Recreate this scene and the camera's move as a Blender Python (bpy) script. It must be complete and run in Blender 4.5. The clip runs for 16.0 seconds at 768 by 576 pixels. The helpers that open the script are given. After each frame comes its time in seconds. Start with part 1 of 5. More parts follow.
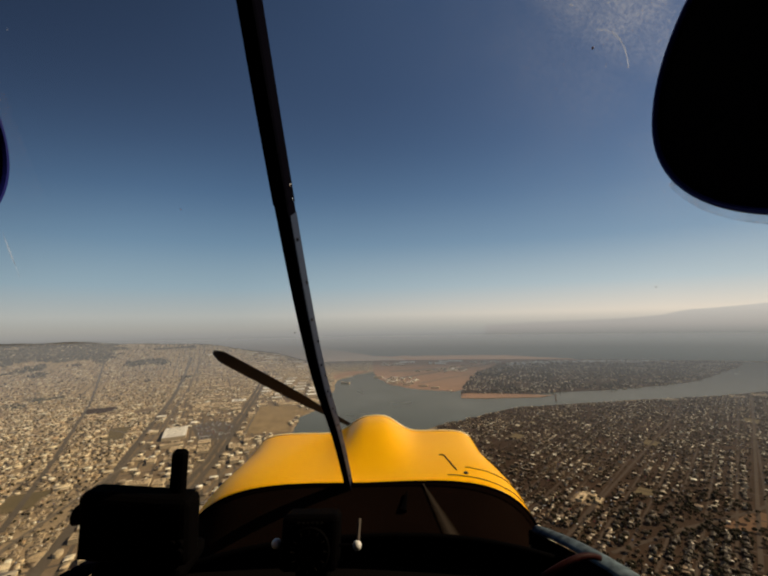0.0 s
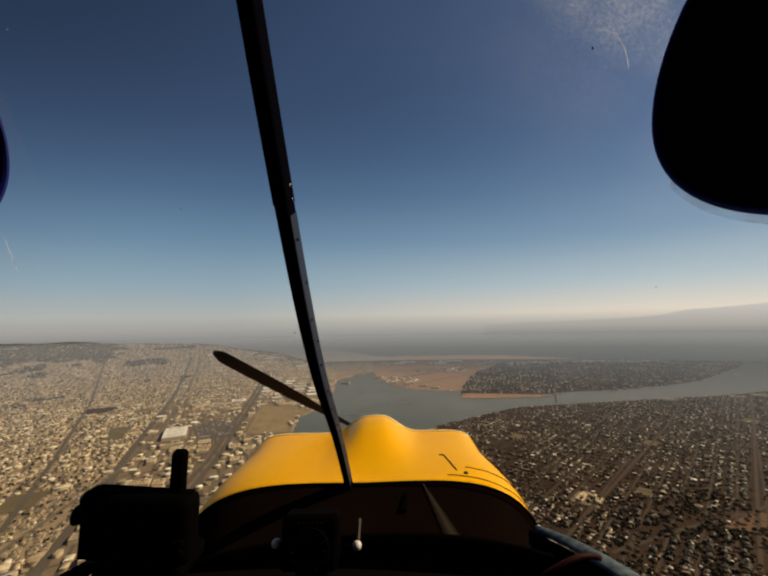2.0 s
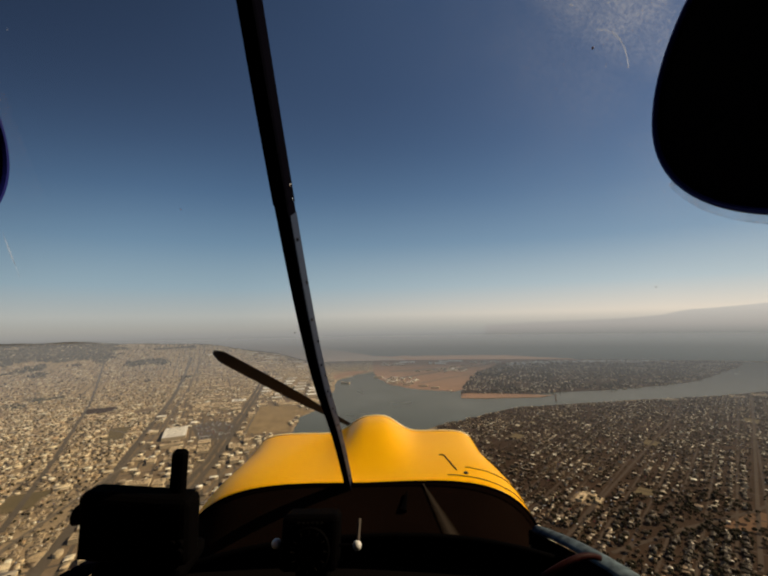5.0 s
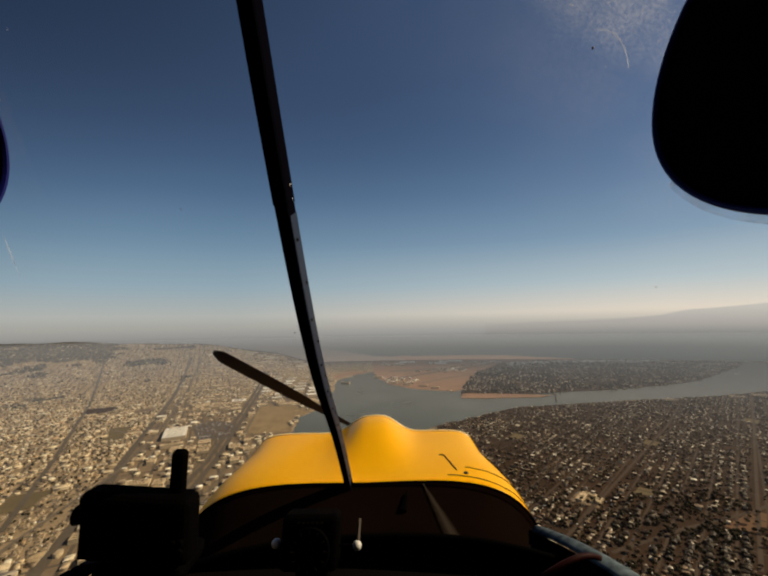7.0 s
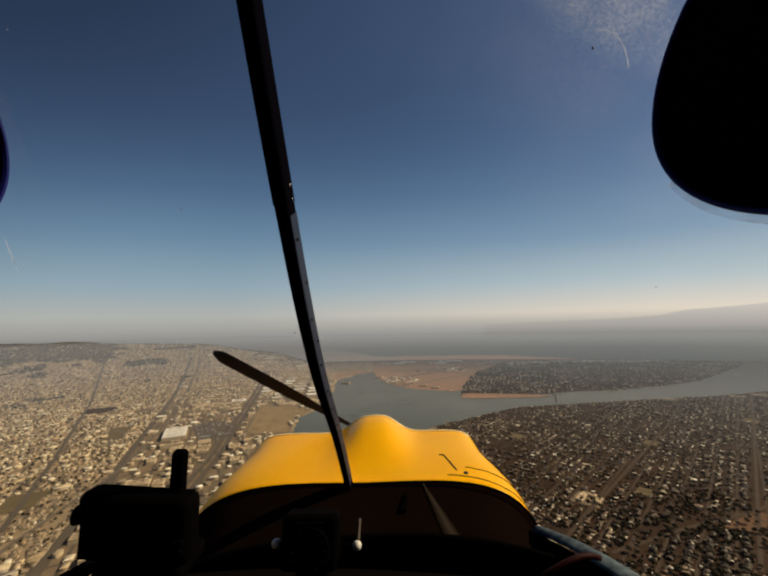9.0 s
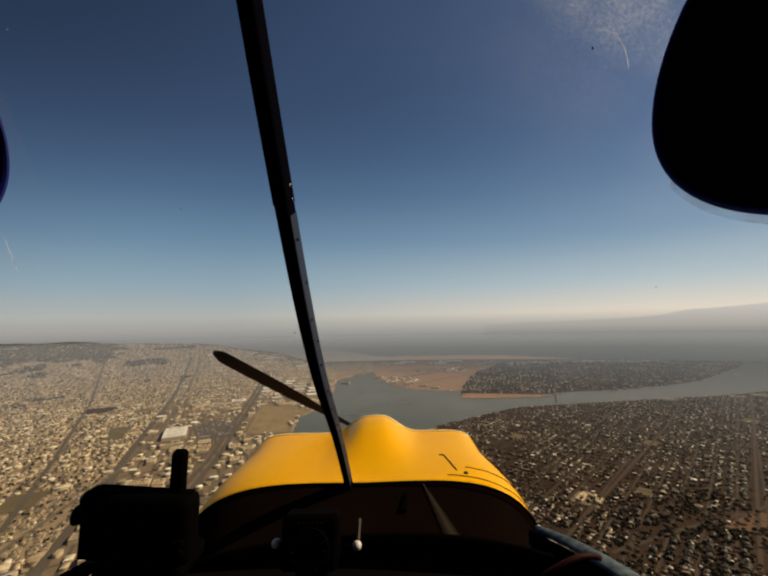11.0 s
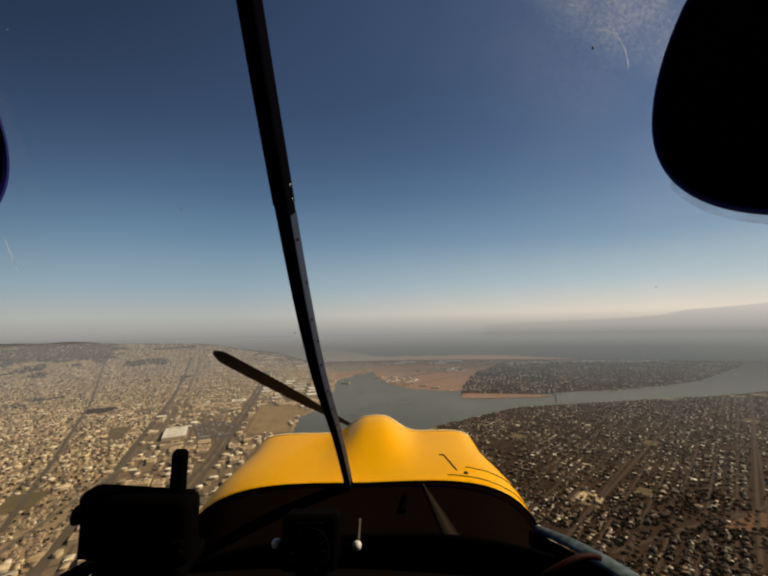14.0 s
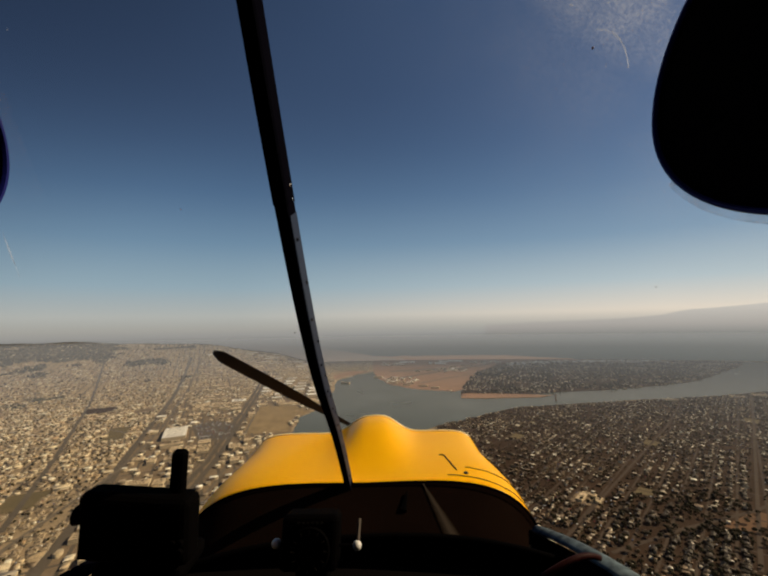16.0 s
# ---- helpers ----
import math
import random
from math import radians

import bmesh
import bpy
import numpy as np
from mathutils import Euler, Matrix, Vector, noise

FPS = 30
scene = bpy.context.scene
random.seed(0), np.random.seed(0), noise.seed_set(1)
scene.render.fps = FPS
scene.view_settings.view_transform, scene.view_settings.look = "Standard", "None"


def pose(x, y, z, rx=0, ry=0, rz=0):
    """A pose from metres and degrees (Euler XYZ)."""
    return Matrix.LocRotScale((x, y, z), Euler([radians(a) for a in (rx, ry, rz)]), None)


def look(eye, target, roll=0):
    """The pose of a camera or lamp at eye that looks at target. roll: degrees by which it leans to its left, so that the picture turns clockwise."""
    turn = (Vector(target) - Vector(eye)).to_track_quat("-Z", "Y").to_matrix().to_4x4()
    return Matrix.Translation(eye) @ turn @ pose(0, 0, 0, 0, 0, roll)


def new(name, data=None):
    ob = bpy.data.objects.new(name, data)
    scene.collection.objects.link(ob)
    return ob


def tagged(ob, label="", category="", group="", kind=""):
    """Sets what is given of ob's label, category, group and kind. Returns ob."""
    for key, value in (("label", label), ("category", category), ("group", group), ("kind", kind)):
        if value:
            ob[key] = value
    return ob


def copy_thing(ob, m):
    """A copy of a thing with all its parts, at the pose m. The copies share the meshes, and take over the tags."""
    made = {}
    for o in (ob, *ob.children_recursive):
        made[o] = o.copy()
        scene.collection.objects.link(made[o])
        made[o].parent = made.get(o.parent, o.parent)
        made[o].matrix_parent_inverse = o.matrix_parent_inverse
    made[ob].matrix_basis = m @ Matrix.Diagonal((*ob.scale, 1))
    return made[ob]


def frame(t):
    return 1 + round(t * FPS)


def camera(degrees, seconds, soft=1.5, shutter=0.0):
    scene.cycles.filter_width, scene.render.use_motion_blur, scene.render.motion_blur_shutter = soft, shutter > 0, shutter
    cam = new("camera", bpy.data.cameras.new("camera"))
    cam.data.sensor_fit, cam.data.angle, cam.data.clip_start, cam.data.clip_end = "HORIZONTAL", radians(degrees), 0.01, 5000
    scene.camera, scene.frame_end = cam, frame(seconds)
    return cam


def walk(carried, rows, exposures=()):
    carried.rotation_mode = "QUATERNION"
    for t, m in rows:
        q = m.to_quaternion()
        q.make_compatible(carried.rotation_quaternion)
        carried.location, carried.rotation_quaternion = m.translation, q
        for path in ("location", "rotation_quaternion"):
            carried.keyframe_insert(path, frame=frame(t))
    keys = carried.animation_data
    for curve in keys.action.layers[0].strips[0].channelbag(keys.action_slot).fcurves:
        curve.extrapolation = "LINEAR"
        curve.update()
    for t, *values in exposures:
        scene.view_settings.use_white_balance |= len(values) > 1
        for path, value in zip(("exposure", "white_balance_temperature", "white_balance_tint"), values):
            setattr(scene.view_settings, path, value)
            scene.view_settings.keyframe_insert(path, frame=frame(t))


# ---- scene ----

# ---------------------------------------------------------------- camera
cam = camera(95, 16.0, soft=2.3)
EYE = Vector((0.0, 0.0, 400.0))
PITCH = 6.67
AT = look(EYE, EYE + Vector((0, math.cos(radians(PITCH)), math.sin(radians(PITCH)))), -0.95)
walk(cam, [(0.0, AT), (16.0, AT)], exposures=[(0.0, 0.0), (16.0, 0.0)])

# ---------------------------------------------------------------- world and sun
SUN_AZ, SUN_EL = 80.0, 36.0      # azimuth to the right of the flight line
world = bpy.data.worlds.new("world")
scene.world = world
world.use_nodes = True
wn = world.node_tree.nodes
wl = world.node_tree.links
sky = wn.new("ShaderNodeTexSky")
sky.sky_type, sky.sun_disc = "NISHITA", False
sky.sun_elevation, sky.sun_rotation = radians(SUN_EL), radians(SUN_AZ)
sky.altitude, sky.air_density, sky.dust_density, sky.ozone_density = 1200, 0.95, 0.8, 3.0
wl.new(sky.outputs[0], wn["Background"].inputs[0])
wn["Background"].inputs[1].default_value = 0.056

sun_dir = Vector((math.sin(radians(SUN_AZ)) * math.cos(radians(SUN_EL)),
                  math.cos(radians(SUN_AZ)) * math.cos(radians(SUN_EL)), math.sin(radians(SUN_EL))))
sun = new("sun", bpy.data.lights.new("sun", "SUN"))
sun.data.energy, sun.data.angle, sun.data.color = 5.0, radians(0.55), (1.0, 0.83, 0.55)
sun.matrix_world = look(EYE + sun_dir * 50, EYE)


# ---------------------------------------------------------------- materials
def material(name, base, other=None, rough=0.6, metal=0.0, fine=40.0, coarse=4.0, mix=0.5, bump=0.0, spec=0.5, island=0.0,
             coat=0.0, gloss_tint=None):
    """A principled surface whose colour wanders between base and other at two scales."""
    m = bpy.data.materials.new(name)
    m.use_nodes = True
    n, l = m.node_tree.nodes, m.node_tree.links
    b = n["Principled BSDF"]
    other = other or tuple(c * 0.72 for c in base)
    co = n.new("ShaderNodeTexCoord")
    t1, t2 = n.new("ShaderNodeTexNoise"), n.new("ShaderNodeTexNoise")
    t1.inputs["Scale"].default_value, t2.inputs["Scale"].default_value = coarse, fine
    t1.inputs["Detail"].default_value, t2.inputs["Detail"].default_value = 5, 3
    l.new(co.outputs["Object"], t1.inputs["Vector"])
    l.new(co.outputs["Object"], t2.inputs["Vector"])
    add = n.new("ShaderNodeMath")
    add.operation = "MULTIPLY_ADD"
    add.inputs[1].default_value = 0.5
    half = n.new("ShaderNodeMath")
    half.operation = "MULTIPLY"
    half.inputs[1].default_value = 0.5
    l.new(t1.outputs[0], add.inputs[0])
    l.new(t2.outputs[0], half.inputs[0])
    l.new(half.outputs[0], add.inputs[2])
    rng = n.new("ShaderNodeMapRange")
    rng.inputs[1].default_value, rng.inputs[2].default_value = 0.5 - 0.5 * (1 - mix) - 0.02, 0.5 + 0.5 * (1 - mix) + 0.02
    l.new(add.outputs[0], rng.inputs[0])
    c = n.new("ShaderNodeMix")
    c.data_type = "RGBA"
    c.inputs[6].default_value, c.inputs[7].default_value = (*base, 1), (*other, 1)
    l.new(rng.outputs[0], c.inputs[0])
    out = c.outputs[2]
    if island:
        geo, hsv = n.new("ShaderNodeNewGeometry"), n.new("ShaderNodeHueSaturation")
        v = n.new("ShaderNodeMapRange")
        v.inputs[3].default_value, v.inputs[4].default_value = 1 - island, 1 + island
        l.new(geo.outputs["Random Per Island"], v.inputs[0])
        l.new(v.outputs[0], hsv.inputs["Value"])
        l.new(out, hsv.inputs["Color"])
        out = hsv.outputs[0]
    l.new(out, b.inputs["Base Color"])
    b.inputs["Roughness"].default_value, b.inputs["Metallic"].default_value = rough, metal
    b.inputs["Specular IOR Level"].default_value = spec
    b.inputs["Coat Weight"].default_value = coat
    if gloss_tint:
        b.inputs["Specular Tint"].default_value = (*gloss_tint, 1)
    if bump:
        bp = n.new("ShaderNodeBump")
        bp.inputs["Strength"].default_value, bp.inputs["Distance"].default_value = bump, 1.0 / fine
        l.new(t2.outputs[0], bp.inputs["Height"])
        l.new(bp.outputs[0], b.inputs["Normal"])
    return m


def palette(name, colours, rough=0.8, spec=0.3, fine=0.6, warm=(1.0, 0.96, 0.86)):
    """A surface that takes one of several colours for each separate piece, with grain."""
    m = bpy.data.materials.new(name)
    m.use_nodes = True
    n, l = m.node_tree.nodes, m.node_tree.links
    b = n["Principled BSDF"]
    geo, ramp = n.new("ShaderNodeNewGeometry"), n.new("ShaderNodeValToRGB")
    ramp.color_ramp.interpolation = "CONSTANT"
    while len(ramp.color_ramp.elements) < len(colours):
        ramp.color_ramp.elements.new(0.5)
    for i, c in enumerate(colours):
        ramp.color_ramp.elements[i].position = i / len(colours)
        ramp.color_ramp.elements[i].color = (c[0] * warm[0], c[1] * warm[1], c[2] * warm[2], 1)
    l.new(geo.outputs["Random Per Island"], ramp.inputs[0])
    co, tex = n.new("ShaderNodeTexCoord"), n.new("ShaderNodeTexNoise")
    tex.inputs["Scale"].default_value = fine
    l.new(co.outputs["Object"], tex.inputs["Vector"])
    v, hsv = n.new("ShaderNodeMapRange"), n.new("ShaderNodeHueSaturation")
    v.inputs[1].default_value, v.inputs[2].default_value, v.inputs[3].default_value, v.inputs[4].default_value = 0.3, 0.7, 0.75, 1.2
    l.new(tex.outputs[0], v.inputs[0])
    l.new(v.outputs[0], hsv.inputs["Value"])
    l.new(ramp.outputs[0], hsv.inputs["Color"])
    l.new(hsv.outputs[0], b.inputs["Base Color"])
    b.inputs["Roughness"].default_value = rough
    b.inputs["Specular IOR Level"].default_value = spec
    return m


# The deeper orange tone stands in for shading and reflections on the cowl
M_YELLOW = material("yellow_paint", (0.88, 0.46, 0.0), (0.76, 0.33, 0.0), rough=0.27, fine=60, coarse=2.4, mix=0.35, spec=0.045, gloss_tint=(1.0, 0.6, 0.08))
M_BLACK = material("black_plastic", (0.0011, 0.0009, 0.001), (0.0018, 0.0015, 0.0015), rough=0.7, spec=0.004, fine=300, coarse=20, bump=0.15)
M_CLOTH = material("dark_lining", (0.0018, 0.0013, 0.0013), (0.0034, 0.0024, 0.0022), rough=0.9, spec=0.03, fine=200, coarse=8, bump=0.3)
M_SHIELD = material("brown_glareshield", (0.0070, 0.0038, 0.0027), (0.0026, 0.0014, 0.0010), rough=0.9, spec=0.0, fine=250, coarse=7, bump=0.2)
# Sky reflection on the post's side is put into this blue-grey
M_POST = material("sky_tinted_tube", (0.016, 0.022, 0.045), (0.011, 0.013, 0.026), rough=0.5, spec=0.12, fine=90, coarse=9, bump=0.05)
M_POST_DARK = material("black_tube", (0.0016, 0.0016, 0.0034), (0.0028, 0.0025, 0.0045), rough=0.7, spec=0.0, fine=90, coarse=9)
M_FRAME = material("dark_frame", (0.0022, 0.0011, 0.0009), (0.004, 0.002, 0.0014), rough=0.8, spec=0.0, fine=200, coarse=9)
M_RIVET = material("rivet_steel", (0.02, 0.02, 0.024), rough=0.4, metal=0.6)
M_CHROME = material("bright_steel", (0.6, 0.58, 0.55), rough=0.25, metal=1.0)
M_BLADE = material("prop_blade", (0.016, 0.012, 0.011), (0.024, 0.017, 0.014), rough=0.75, spec=0.1, fine=30, coarse=5)
M_WHITE = material("white_plastic", (0.62, 0.60, 0.56), rough=0.4)
# Tones of the streak reflected over the glareshield, paler layer by layer
STRIPS = [material("reflected_light_tone", (0.009 + 0.0052 * k, 0.0055 + 0.0041 * k, 0.0035 + 0.0032 * k), rough=0.9, spec=0.0, fine=250, coarse=7) for k in range(7)]
M_ROD = material("dull_rod", (0.10, 0.08, 0.065), rough=0.6, spec=0.2)
M_GREY = material("grey_print", (0.016, 0.012, 0.009), rough=0.6, spec=0.1)
M_RAIL = material("blue_grey_rail", (0.115, 0.15, 0.165), (0.012, 0.016, 0.026), rough=0.7, spec=0.08, fine=55, coarse=22, mix=0.7, bump=0.1)
M_RED = material("red_cable", (0.022, 0.003, 0.0025), rough=0.6, spec=0.05)
M_EDGE = material("cream_rim_highlight", (0.88, 0.78, 0.55), (0.9, 0.60, 0.15), rough=0.4, fine=40, coarse=6, mix=0.4)
M_BUG = material("dried_bug", (0.80, 0.30, 0.12), rough=0.8)
M_SEAM = material("seam", (0.05, 0.03, 0.01), rough=0.8)

M_GROUND = material("town_ground", (0.40, 0.285, 0.165), (0.17, 0.125, 0.078), rough=0.95, fine=0.045, coarse=0.006, mix=0.45, spec=0.1)
# Darkened so that open ground reads as shaded tree canopy
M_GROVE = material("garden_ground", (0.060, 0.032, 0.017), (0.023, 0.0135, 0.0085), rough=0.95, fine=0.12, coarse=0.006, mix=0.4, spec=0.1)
M_YARD = material("works_ground", (0.26, 0.182, 0.108), (0.115, 0.082, 0.053), rough=0.9, fine=0.03, coarse=0.005, mix=0.45, spec=0.1)
M_FIELD = material("dry_field", (0.34, 0.19, 0.115), (0.20, 0.128, 0.085), rough=0.95, fine=0.02, coarse=0.0035, mix=0.4, spec=0.1)
M_CLAY = material("bare_clay", (0.16, 0.085, 0.045), (0.10, 0.058, 0.033), rough=0.95, fine=0.08, coarse=0.015, mix=0.4, spec=0.1)
M_SCRUB = material("dry_scrub", (0.33, 0.225, 0.115), (0.15, 0.108, 0.06), rough=0.95, fine=0.05, coarse=0.012, mix=0.6, spec=0.1)
M_LAWN = material("dry_lawn", (0.16, 0.115, 0.062), (0.10, 0.08, 0.042), rough=0.95, fine=0.06, coarse=0.012, mix=0.45, spec=0.1)
M_ASPHALT = material("asphalt", (0.085, 0.066, 0.047), (0.12, 0.093, 0.066), rough=0.9, fine=0.2, coarse=0.02, spec=0.2)
M_PALE_ROAD = material("worn_concrete", (0.17, 0.13, 0.088), (0.11, 0.085, 0.06), rough=0.9, fine=0.2, coarse=0.02, spec=0.2)
M_LANE = material("suburb_asphalt", (0.080, 0.055, 0.038), (0.05, 0.035, 0.025), rough=0.9, fine=0.2, coarse=0.02, spec=0.1)
M_HILL = material("wooded_hill", (0.045, 0.05, 0.03), (0.11, 0.085, 0.05), rough=0.95, fine=0.02, coarse=0.003, mix=0.55, spec=0.1)
M_WALLS = palette("house_walls", [(0.55, 0.44, 0.30), (0.42, 0.33, 0.22), (0.66, 0.57, 0.43), (0.33, 0.26, 0.19), (0.50, 0.37, 0.23), (0.45, 0.40, 0.33)])
M_ROOFS = palette("house_roofs", [(0.36, 0.27, 0.17), (0.50, 0.385, 0.25), (0.20, 0.15, 0.10), (0.60, 0.48, 0.32), (0.25, 0.19, 0.13), (0.40, 0.265, 0.155), (0.74, 0.63, 0.46), (0.09, 0.07, 0.05), (0.80, 0.73, 0.58), (0.34, 0.29, 0.235), (0.66, 0.54, 0.37), (0.13, 0.095, 0.065)], rough=0.7, spec=0.12)
# Suburb version of the roofs, with backlit shade put into most colours
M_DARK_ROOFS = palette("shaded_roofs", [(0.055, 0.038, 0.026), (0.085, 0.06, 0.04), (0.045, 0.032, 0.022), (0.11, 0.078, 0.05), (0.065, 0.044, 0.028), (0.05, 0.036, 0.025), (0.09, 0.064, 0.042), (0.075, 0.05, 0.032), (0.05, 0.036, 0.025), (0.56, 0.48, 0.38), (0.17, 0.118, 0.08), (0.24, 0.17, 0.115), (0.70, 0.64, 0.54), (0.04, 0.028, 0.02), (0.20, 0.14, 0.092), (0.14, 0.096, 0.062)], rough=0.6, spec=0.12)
M_SHED_ROOFS = palette("shed_roofs", [(0.56, 0.48, 0.38), (0.10, 0.068, 0.045), (0.26, 0.195, 0.135), (0.16, 0.108, 0.07), (0.58, 0.52, 0.44), (0.19, 0.13, 0.085), (0.07, 0.048, 0.035), (0.12, 0.08, 0.055)], rough=0.6, spec=0.12)
M_ISLAND_ROOFS = palette("island_roofs", [(0.13, 0.105, 0.08), (0.26, 0.21, 0.16), (0.09, 0.075, 0.055), (0.20, 0.155, 0.11), (0.50, 0.44, 0.37), (0.62, 0.56, 0.48)], rough=0.7, spec=0.12)
M_SUBWALLS = palette("suburb_walls", [(0.12, 0.085, 0.055), (0.08, 0.058, 0.038), (0.56, 0.49, 0.39), (0.08, 0.058, 0.04), (0.10, 0.072, 0.046), (0.36, 0.29, 0.21), (0.08, 0.058, 0.038)], spec=0.1)
M_BIGROOF = palette("flat_roofs", [(0.58, 0.47, 0.32), (0.42, 0.33, 0.22), (0.72, 0.62, 0.46), (0.32, 0.25, 0.175), (0.50, 0.38, 0.24), (0.78, 0.69, 0.53), (0.2, 0.165, 0.13), (0.80, 0.75, 0.64)], rough=0.75, fine=0.08)
M_BIGWALL = palette("shed_walls", [(0.40, 0.32, 0.22), (0.30, 0.24, 0.17), (0.48, 0.39, 0.27)], rough=0.85, fine=0.2)
M_LEAF = palette("foliage", [(0.030, 0.026, 0.013), (0.042, 0.033, 0.018), (0.022, 0.019, 0.012), (0.058, 0.04, 0.023), (0.034, 0.029, 0.015)], rough=0.9, spec=0.1, fine=0.5)
M_BARK = material("bark", (0.10, 0.075, 0.05), rough=0.95, fine=4, coarse=0.5)
M_PALEROOF = palette("pale_roofs", [(0.78, 0.72, 0.62), (0.6, 0.52, 0.42), (0.84, 0.80, 0.74), (0.42, 0.35, 0.28)], rough=0.6, fine=0.08)
M_CARS = palette("car_paint", [(0.7, 0.7, 0.68), (0.05, 0.05, 0.06), (0.4, 0.41, 0.42), (0.8, 0.8, 0.78), (0.25, 0.03, 0.03), (0.05, 0.08, 0.2)], rough=0.2, spec=0.8, warm=(1, 1, 1))


def water_material():
    m = bpy.data.materials.new("bay_water")
    m.use_nodes = True
    n, l = m.node_tree.nodes, m.node_tree.links
    b = n["Principled BSDF"]
    b.inputs["Base Color"].default_value = (0.058, 0.056, 0.034, 1)
    b.inputs["Roughness"].default_value = 0.22
    b.inputs["Specular IOR Level"].default_value = 0.12
    co, t1, t2 = n.new("ShaderNodeTexCoord"), n.new("ShaderNodeTexNoise"), n.new("ShaderNodeTexNoise")
    t1.inputs["Scale"].default_value, t2.inputs["Scale"].default_value = 0.12, 0.004
    l.new(co.outputs["Object"], t1.inputs["Vector"])
    l.new(co.outputs["Object"], t2.inputs["Vector"])
    bp, rg = n.new("ShaderNodeBump"), n.new("ShaderNodeMapRange")
    bp.inputs["Strength"].default_value, bp.inputs["Distance"].default_value = 0.25, 1.2
    rg.inputs[3].default_value, rg.inputs[4].default_value = 0.14, 0.34
    l.new(t1.outputs[0], bp.inputs["Height"])
    l.new(bp.outputs[0], b.inputs["Normal"])
    l.new(t2.outputs[0], rg.inputs[0])
    l.new(rg.outputs[0], b.inputs["Roughness"])
    return m


M_WATER = water_material()


# ---------------------------------------------------------------- mesh helpers
def mesh_object(name, verts, faces, mats, indices=None, smooth=False):
    me = bpy.data.meshes.new(name)
    me.from_pydata([tuple(v) for v in verts], [], [tuple(f) for f in faces])
    for m in mats if isinstance(mats, (list, tuple)) else [mats]:
        me.materials.append(m)
    if indices is not None:
        me.polygons.foreach_set("material_index", np.asarray(indices, dtype=np.int32))
    if smooth:
        me.polygons.foreach_set("use_smooth", np.ones(len(me.polygons), dtype=bool))
    me.update()
    return new(name, me)


def part(name, bm, mat, parent, label="", smooth=False):
    """Links a bmesh as one mesh object under a thing or a part."""
    me = bpy.data.meshes.new(name)
    bmesh.ops.recalc_face_normals(bm, faces=bm.faces)
    bm.to_mesh(me)
    bm.free()
    me.materials.append(mat)
    if smooth:
        me.polygons.foreach_set("use_smooth", np.ones(len(me.polygons), dtype=bool))
    ob = new(name, me)
    ob.parent = parent
    if label:
        ob["label"] = label
    return ob


def box(sx, sy, sz, at=(0, 0, 0), turn=(0, 0, 0), bevel=0.0, segments=2, taper=1.0):
    bm = bmesh.new()
    bmesh.ops.create_cube(bm, size=1)
    for v in bm.verts:
        k = taper if v.co.z > 0 else 1.0
        v.co = Vector((v.co.x * sx * k, v.co.y * sy * k, v.co.z * sz))
    if bevel:
        bmesh.ops.bevel(bm, geom=bm.edges[:], offset=bevel, segments=segments, affect="EDGES", profile=0.5)
    bmesh.ops.transform(bm, matrix=pose(*at, *turn), verts=bm.verts[:])
    return bm


def sweep(points, half_w, half_h, sides=8, square=False, up=Vector((0, 0, 1)), closed_ends=True):
    """A tube or bar along points."""
    bm = bmesh.new()
    pts = [Vector(p) for p in points]
    rings = []
    for i, p in enumerate(pts):
        d = (pts[min(i + 1, len(pts) - 1)] - pts[max(i - 1, 0)]).normalized()
        s = d.cross(up).normalized()
        n = s.cross(d).normalized()
        hw = half_w[i] if isinstance(half_w, (list, tuple)) else half_w
        hh = half_h[i] if isinstance(half_h, (list, tuple)) else half_h
        if square:
            cc = 0.82
            prof = [(1, cc), (cc, 1), (-cc, 1), (-1, cc), (-1, -cc), (-cc, -1), (cc, -1), (1, -cc)]
        else:
            prof = [(math.cos(2 * math.pi * k / sides), math.sin(2 * math.pi * k / sides)) for k in range(sides)]
        rings.append([bm.verts.new(p + s * a * hw + n * b * hh) for a, b in prof])
    k = len(rings[0])
    for r0, r1 in zip(rings, rings[1:]):
        for j in range(k):
            bm.faces.new((r0[j], r0[(j + 1) % k], r1[(j + 1) % k], r1[j]))
    if closed_ends:
        bm.faces.new(rings[0])
        bm.faces.new(rings[-1])
    return bm


def bezier(a, b, c, d, n):
    a, b, c, d = Vector(a), Vector(b), Vector(c), Vector(d)
    return [a * (1 - t) ** 3 + b * 3 * t * (1 - t) ** 2 + c * 3 * t * t * (1 - t) + d * t ** 3 for t in (i / n for i in range(n + 1))]


def grid_sheet(f, nu, nv, thick=0.0):
    """A sheet of f(u, v), u and v from 0 to 1."""
    bm = bmesh.new()
    vs = [[bm.verts.new(f(i / nu, j / nv)) for j in range(nv + 1)] for i in range(nu + 1)]
    for i in range(nu):
        for j in range(nv):
            bm.faces.new((vs[i][j], vs[i + 1][j], vs[i + 1][j + 1], vs[i][j + 1]))
    if thick:
        bm.normal_update()
        bmesh.ops.solidify(bm, geom=bm.faces[:], thickness=thick)
    return bm


